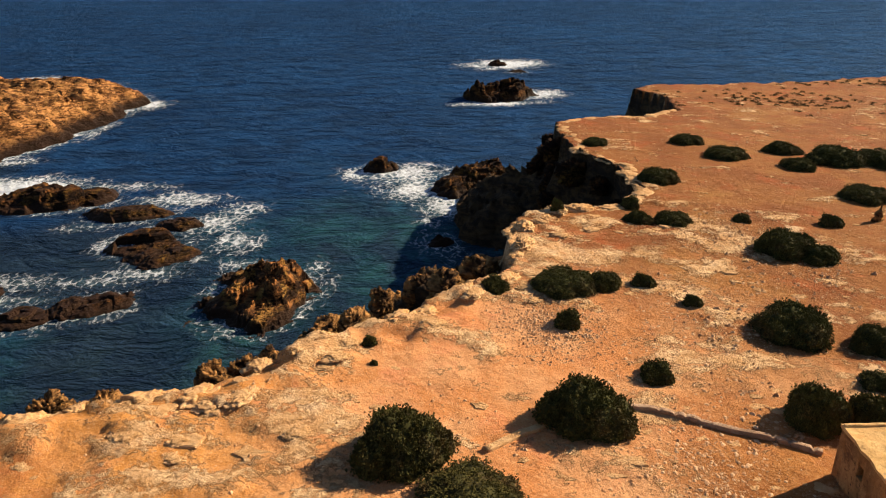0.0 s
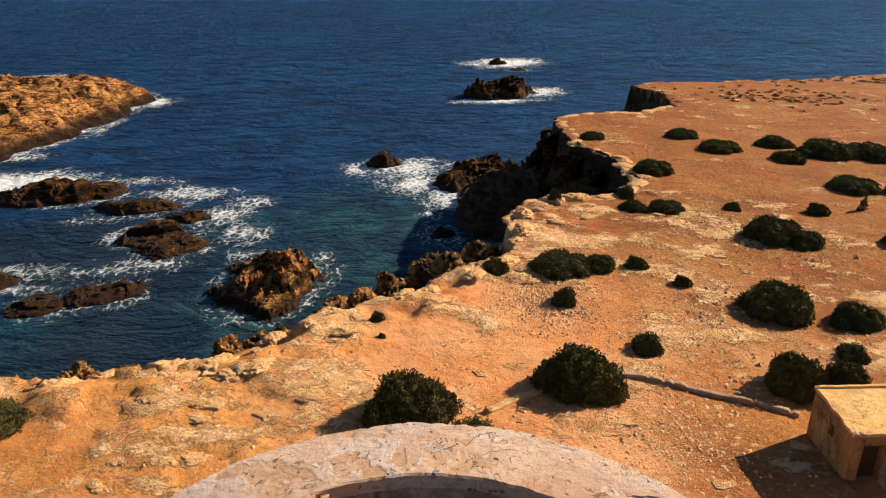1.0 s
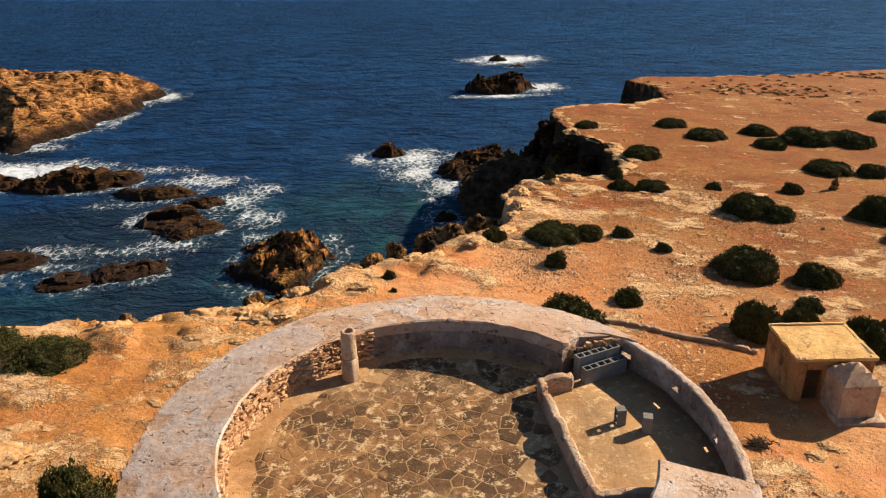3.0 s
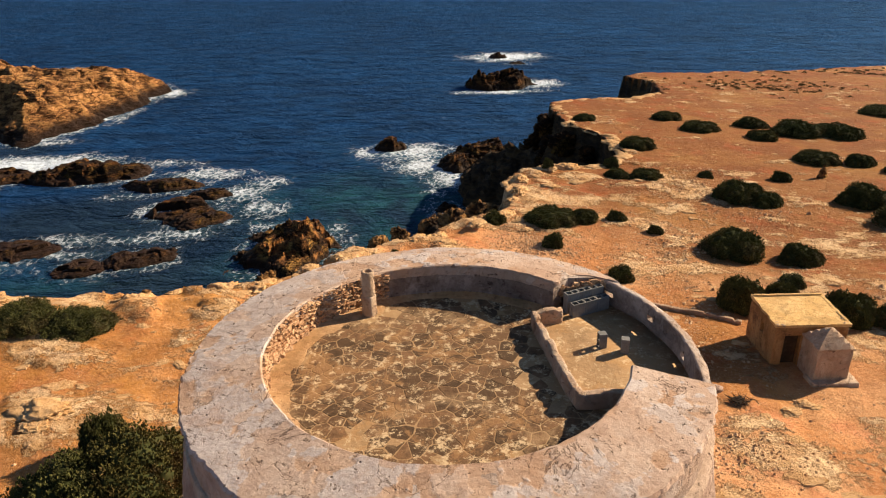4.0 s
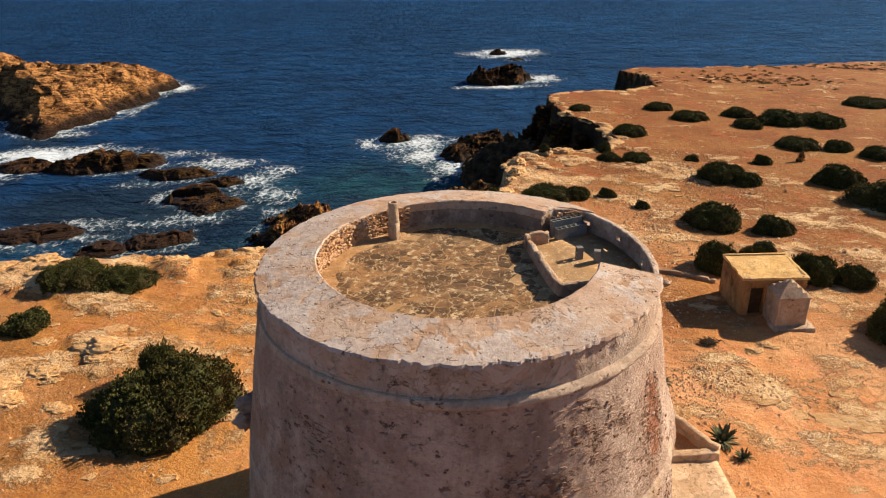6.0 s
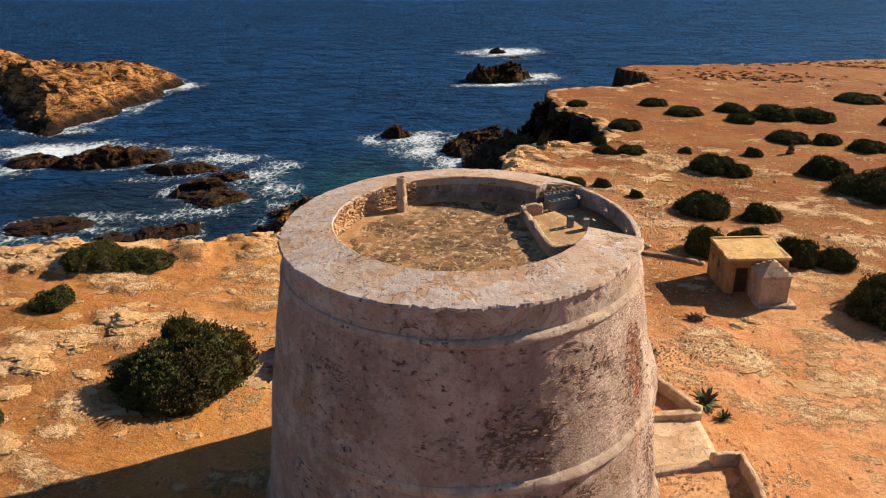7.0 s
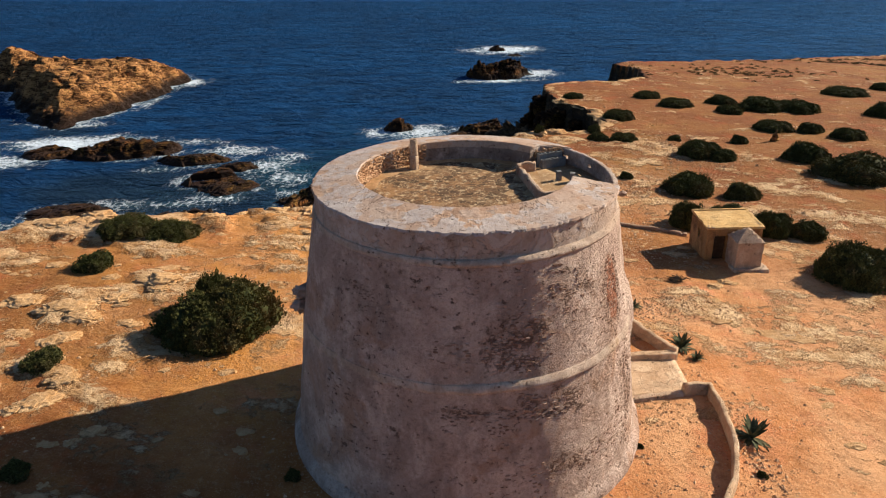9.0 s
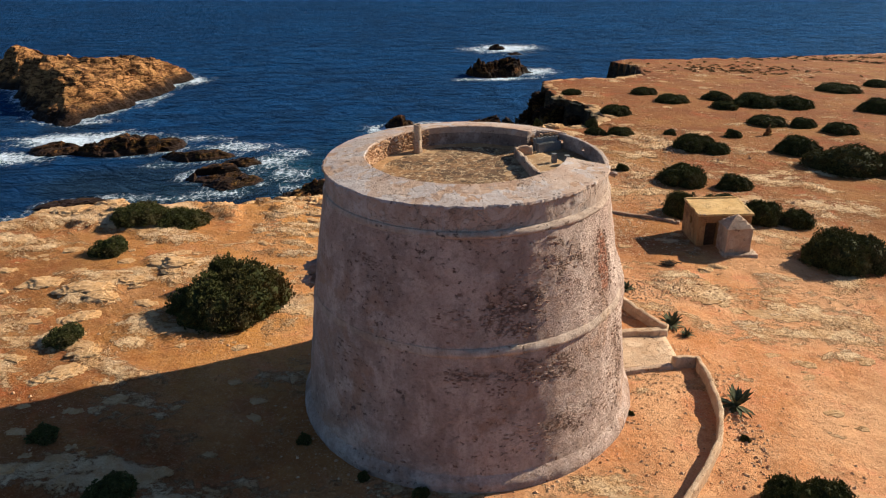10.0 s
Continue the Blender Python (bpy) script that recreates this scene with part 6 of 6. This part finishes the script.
MID_SHRUBS = [(25.8, 53.2, 1.8, 0.8, 0, 2, SMALL), (17.2, 56.4, 2.0, 1.3, 0, 2, SMALL), (17.0, 52.8, 2.6, 1.1, 0, 1, LOW), (19.6, 52.4, 3.4, 1.2, 30, 3, LOW), (10.4, 54.2, 1.2, 1.2, 0, 4, SMALL), (21.9, 65.0, 4.4, 1.45, 10, 3, ROUND),
              (18.8, 80.2, 3.2, 0.9, 0, 3, LOW), (30.2, 82.0, 4.3, 1.25, 0, 3, LOW), (32.5, 75.6, 5.3, 1.35, 15, 3, LOW), (40.2, 78.0, 4.6, 1.6, 0, 1, ROUND), (38.7, 71.0, 4.0, 1.3, 50, 3, ROUND), (44.5, 74.3, 7.4, 2.1, 20, 1, ROUND), (49.0, 73.4, 6.6, 1.9, 90, 3, ROUND)]
FAR_SHRUBS = [(40.0, 60.4, 5.2, 1.4, 0, 3, LOW), (44.2, 59.2, 3.6, 1.5, 40, 1, LOW), (33.4, 53.0, 1.6, 0.8, 90, 4, SMALL), (37.2, 45.4, 5.0, 2.4, 10, 1, ROUND), (39.5, 39.2, 8.2, 3.0, 20, 5, OLIVE), (44.5, 38.2, 6.8, 2.8, 130, 5, OLIVE),
              (47.2, 56.2, 4.4, 1.5, 0, 3, LOW), (60.5, 70.6, 6.0, 2.4, 0, 1, ROUND), (63.8, 89.0, 7.6, 1.5, 0, 3, LOW), (74.0, 95.2, 5.0, 1.4, 0, 3, LOW), (26.4, 15.5, 6.0, 2.9, 0, 3, ROUND)]
EAST_SHRUBS = [(18.2, 25.0, 3.2, 2.4, 0, 0, ROUND), (20.6, 24.6, 2.8, 2.2, 60, 1, ROUND), (22.9, 27.9, 2.0, 0.8, 0, 2, SMALL), (24.0, 23.2, 3.6, 2.2, 20, 3, ROUND), (26.4, 22.4, 2.8, 1.5, 120, 0, ROUND), (11.9, -8.6, 2.3, 1.7, 0, 0, ROUND), (13.5, -8.5, 2.5, 1.6, 70, 1, ROUND), (7.35, -2.9, 0.35, 0.25, 0, 4, SMALL), (11.9, -4.6, 0.5, 0.3, 0, 4, SMALL)]
WEST_SHRUBS = [(-23.4, 20.2, 4.2, 1.4, 0, 3, LOW), (-20.4, 20.4, 4.4, 1.6, 60, 1, LOW), (-23.2, 14.4, 2.8, 1.3, 0, 2, SMALL), (-13.9, 6.3, 5.2, 3.1, 0, 1, ROUND), (-12.5, 7.6, 5.6, 3.3, 60, 5, OLIVE), (-14.3, 9.6, 2.2, 2.7, 80, 0, ROUND), (-20.6, 2.6, 2.2, 0.9, 0, 2, SMALL), (-31.4, 22.4, 5.4, 1.8, 0, 3, LOW), (-13.8, -8.6, 2.4, 0.9, 0, 2, SMALL), (-18.0, -5.0, 1.4, 0.6, 0, 4, SMALL), (-3.4, 31.4, 1.0, 0.6, 0, 4, SMALL), (-3.0, 29.2, 0.5, 0.3, 0, 4, SMALL), (-7.2, -4.4, 0.7, 0.5, 0, 4, SMALL), (-4.4, -6.8, 0.6, 0.4, 40, 2, SMALL), (-2.1, -7.9, 0.8, 0.5, 80, 4, SMALL)]
for row in NEAR_SHRUBS + MID_SHRUBS + FAR_SHRUBS + EAST_SHRUBS + WEST_SHRUBS:
    shrub(*row)


def build_far_scrub():
    """Low tufts strewn over the far end of the plateau, too many to count."""
    rng = random.Random(31)
    verts, faces = [], []
    for k in range(230):
        if k < 110:
            x, y = rng.gauss(58, 9), rng.gauss(116, 6)
        elif k < 170:
            t = rng.random()
            x, y = 62 + 46 * t + rng.gauss(0, 1.5), 137 + 12 * t + rng.gauss(0, 2.5)
        else:
            t = rng.random()
            x, y = 84 + 20 * t + rng.gauss(0, 0.5), 140 - 10 * t + rng.gauss(0, 0.8)
        if d_in(x, y) < 1.0:
            continue
        w, h, z = rng.uniform(0.25, 0.7), rng.uniform(0.15, 0.4), height_at(x, y)
        for j in range(46):
            a, b = rng.uniform(0, 2 * math.pi), rng.random() ** 0.5
            p = Vector((x + w * b * math.cos(a), y + w * b * math.sin(a), z + h * (1 - b * b) * rng.uniform(0.5, 1.1)))
            base = len(verts)
            for q in range(3):
                verts.append(p + Vector((rng.gauss(0, 0.1), rng.gauss(0, 0.1), rng.gauss(0, 0.07))))
            faces.append((base, base + 1, base + 2))
    thing("scrub", mesh_of("scrub", verts, faces, M_SCRUB, False), "low dry scrub strewn over the far plateau", "scrub", kind="stuff")


build_far_scrub()


def build_agave(x, y, size, seed):
    rng = random.Random(seed)
    ob = new("agave")
    ob.location = (x, y, height_at(x, y))
    tagged(ob, "grey-green agave rosette with pointed leaves in bare soil", "agave", "agaves beside the tower")
    for k in range(44):
        a, lift = k * 2.4 + rng.uniform(-0.2, 0.2), rng.uniform(0.15, 1.25)
        length, verts = size * rng.uniform(0.75, 1.1), []
        for j in range(6):
            t = j / 5
            r = length * t * math.cos(lift) + 0.03
            z = length * t * math.sin(lift) - 0.35 * length * t * t * (1.1 - lift / 1.4) + 0.03
            w = 0.105 * size * (1 - t) ** 0.6 * (0.6 + 1.2 * min(t * 3, 1)) * 0.7 + 0.003
            for s, dz in ((-1, 0.03 * size), (0, 0.0), (1, 0.03 * size)):
                verts.append((r * math.cos(a) - s * w * math.sin(a), r * math.sin(a) + s * w * math.cos(a), z + dz))
        faces = grid_faces(3, 6)
        part("leaf", mesh_of("leaf", verts, faces, M_AGAVE), ob)


for k, (x, y, s) in enumerate(((11.65, 5.35, 0.95), (12.15, 4.25, 0.5), (12.45, -2.2, 1.1), (10.2, 9.9, 0.6))):
    build_agave(x, y, s, k)


def build_brushwood():
    rng = random.Random(8)
    bm = bmesh.new()
    for k in range(130):
        a, b = rng.uniform(0, 6.28), rng.uniform(0.02, 0.55)
        way = Vector((math.cos(a) * math.cos(b), math.sin(a) * math.cos(b), math.sin(b)))
        h = rng.uniform(0.2, 0.42)
        m = Matrix.Translation(Vector((rng.gauss(0, 0.22), rng.gauss(0, 0.16), rng.uniform(0.0, 0.2))) + way * h / 2) @ way.to_track_quat("Z", "Y").to_matrix().to_4x4()
        bmesh.ops.create_cone(bm, segments=5, radius1=0.024, radius2=0.007, depth=h, matrix=m)
    thing("brushwood", from_bm("brushwood", bm, M_BARK, True), "heap of dry grey twigs lying on the soil", "brushwood", at=pose(14.2, 14.3, height_at(14.2, 14.3)))


build_brushwood()
thing("standing_stone", rock_mesh("standing_stone", 0.65, 0.5, 1.5, M_SHORE, 77, 3, 0.5, 0, 0.3), "upright weathered brown stone on the plateau", "stone", at=pose(37.6, 53.8, height_at(37.6, 53.8), 0, 0, 20))


# ---- loose stones and outcrops on the soil ----
def slab_mesh(seed):
    """A flat broken limestone slab, one metre across."""
    rng = random.Random(seed)
    n = 14
    ring = []
    for k in range(n):
        a = 2 * math.pi * k / n
        ring.append(Vector((math.cos(a), math.sin(a) * 0.62, 0)) * 0.5 * rng.uniform(0.62, 1.1))
    bm = bmesh.new()
    rows = []
    for s, z in ((1.06, -0.12), (1.03, 0.03), (0.95, 0.085), (0.7, 0.10), (0.36, 0.105)):
        rows.append([bm.verts.new((p.x * s, p.y * s, z + rng.uniform(-0.018, 0.018) * (z > 0))) for p in ring])
    for a, b in zip(rows, rows[1:]):
        for k in range(n):
            j = (k + 1) % n
            bm.faces.new((a[k], a[j], b[j], b[k]))
    bm.faces.new(rows[-1])
    return from_bm("limestone_slab", bm, M_PALE, False)


def build_slabs():
    rng = random.Random(21)
    shapes = [slab_mesh(k) for k in range(8)]
    for k, (x, y, s) in enumerate(((17.8, 7.4, 2.6), (16.0, 7.8, 1.9), (15.0, 8.6, 1.3), (18.9, 6.8, 1.7), (19.2, 9.4, 1.4), (14.1, 9.6, 1.2), (16.4, 5.9, 1.0), (14.6, 5.4, 0.8), (16.1, 2.6, 1.1), (-7.5, 21.6, 2.0), (-6.6, 24.3, 1.5), (-10.8, 22.5, 2.3), (-5.3, 28.5, 1.2), (-2.0, 28.9, 1.0), (-6.2, 25.4, 1.3), (8.6, 21.6, 1.7), (7.8, 20.8, 1.2), (10.2, 22.2, 0.9), (12.2, 23.3, 0.8), (13.6, 23.0, 1.0), (13.7, 20.7, 0.9), (14.3, 20.2, 0.7), (11.2, 19.6, 0.6), (13.0, 19.2, 0.6), (15.9, 26.0, 1.3), (12.3, 25.8, 0.8), (17.4, 27.4, 0.9))):
        thing("limestone_slab", shapes[k % 8], "broad pale limestone slab worn level with the soil", "stone", "limestone slabs on the plateau", at=pose(x, y, height_at(x, y) - 0.055, 0, 0, rng.uniform(-20, 20)) @ Matrix.Diagonal((s, s * 0.8, 0.6, 1)))
    made = 0
    while made < 280:
        x, y = (rng.uniform(-32, 28), rng.uniform(-12, 56)) if made < 235 else (rng.uniform(20, 60), rng.uniform(20, 110))
        if math.hypot(x, y) < 9.5 or (6.5 < x < 12.5 and -11 < y < 9) or (16.5 < x < 21.5 and 15 < y < 22):
            continue
        field = float(np_fbm(np.array([x * 0.09]), np.array([y * 0.09]), 3, 51)[0])
        d = float(inside_distance(np.array([x]), np.array([y]), COAST)[0])
        if d < 0.8 or field + 0.25 * math.exp(-d / 4) < 0.5 or abs(x - 2) < 8 and 26.5 < y < 31.5:
            continue
        s = rng.uniform(0.3, 1.0) ** 2.4 * 1.1 + 0.16
        m = pose(x, y, height_at(x, y) - 0.045 * min(s, 1.0), rng.uniform(-4, 4), rng.uniform(-4, 4), rng.uniform(-35, 35)) @ Matrix.Diagonal((s, s, min(s, 1.0) * rng.uniform(0.6, 1.3), 1))
        thing("limestone_slab", shapes[made % 8], "flat pale limestone slab half buried in soil", "stone", "limestone slabs on the plateau", at=m)
        made += 1


build_slabs()


def build_pebbles():
    rng = np.random.default_rng(4)
    ring, turn = 7.65 + rng.random(900) ** 2 * 1.6, rng.uniform(0, 2 * math.pi, 900)
    x = np.concatenate([rng.uniform(-34, 30, 34000), rng.uniform(7, 13, 3500), rng.uniform(14, 75, 6000), ring * np.cos(turn), rng.normal(13.6, 1.6, 180), rng.normal(10.8, 0.7, 150), rng.normal(12.1, 0.35, 200), rng.normal(7, 1.6, 1400), rng.uniform(9, 34, 7000), rng.normal(11.6, 1.8, 1500)])
    y = np.concatenate([rng.uniform(-14, 56, 34000), rng.uniform(-10, 12, 3500), rng.uniform(12, 130, 6000), ring * np.sin(turn), rng.normal(10.4, 1.0, 180), rng.normal(10.0, 0.8, 150), rng.normal(-3.4, 2.2, 200), rng.normal(34, 1.8, 1400), rng.uniform(21, 60, 7000), rng.normal(20.3, 1.9, 1500)])
    size = 0.020 + 0.085 * rng.random(len(x)) ** 9
    size = np.where((x > 14) & (y > 24), size * 1.2 + 0.02 * rng.random(len(x)) ** 3 + 0.15 * rng.random(len(x)) ** 14, size)
    heap = np.zeros(len(x), bool)
    heap[-10430:-8500] = True
    strewn = np.arange(len(x)) >= len(x) - 8500
    rubble = np.arange(len(x)) >= len(x) - 1500
    size = np.where(strewn, 0.025 + 0.13 * rng.random(len(x)) ** 4, size)
    size = np.where(rubble, 0.025 + 0.11 * rng.random(len(x)) ** 5, size)
    size = np.where(heap, 0.04 + 0.07 * rng.random(len(x)) ** 2, size)
    d = inside_distance(x, y, COAST)
    field = np_fbm(x * 0.2, y * 0.2, 3, 61)
    keep = (d > 0.5) & (np.hypot(x, y) > 7.62) & (heap | rubble | (np.hypot(x, y) < 9.2) | (field + 0.12 * rng.random(len(x)) > np.where(strewn, 0.56, 0.5))) & ~((x > 16.8) & (x < 21.2) & (y > 15.5) & (y < 21.5))
    x, y, size, flat = x[keep], y[keep], size[keep], np.where(strewn, 0.5, 1.0)[keep]
    z = land_height(x, y)[0]
    base = np.array([(1, 0, 0), (0.3, 0.95, 0), (-0.8, 0.6, 0), (-0.8, -0.6, 0), (0.3, -0.95, 0), (0.1, 0.1, 0.75), (0, 0, -0.4)])
    tris = [(0, 1, 5), (1, 2, 5), (2, 3, 5), (3, 4, 5), (4, 0, 5), (1, 0, 6), (2, 1, 6), (3, 2, 6), (4, 3, 6), (0, 4, 6)]
    a = rng.uniform(0, 6.28, len(x))
    k = base[None] * (size[:, None, None] * rng.uniform(0.6, 1.3, (len(x), 7, 1)))
    px = k[..., 0] * np.cos(a)[:, None] - k[..., 1] * np.sin(a)[:, None] + x[:, None]
    py = k[..., 0] * np.sin(a)[:, None] + k[..., 1] * np.cos(a)[:, None] + y[:, None]
    pz = k[..., 2] * flat[:, None] + z[:, None] + 0.01
    verts = np.stack([px, py, pz], -1).reshape(-1, 3)
    faces = (np.array(tris)[None] + 7 * np.arange(len(x))[:, None, None]).reshape(-1, 3)
    me = mesh_of("loose_stones", verts.tolist(), faces.tolist(), M_PEBBLE, False)
    thing("loose_stones", me, "scattered loose limestone pebbles over the soil", "stones", kind="stuff")


build_pebbles()
build_flagstones()
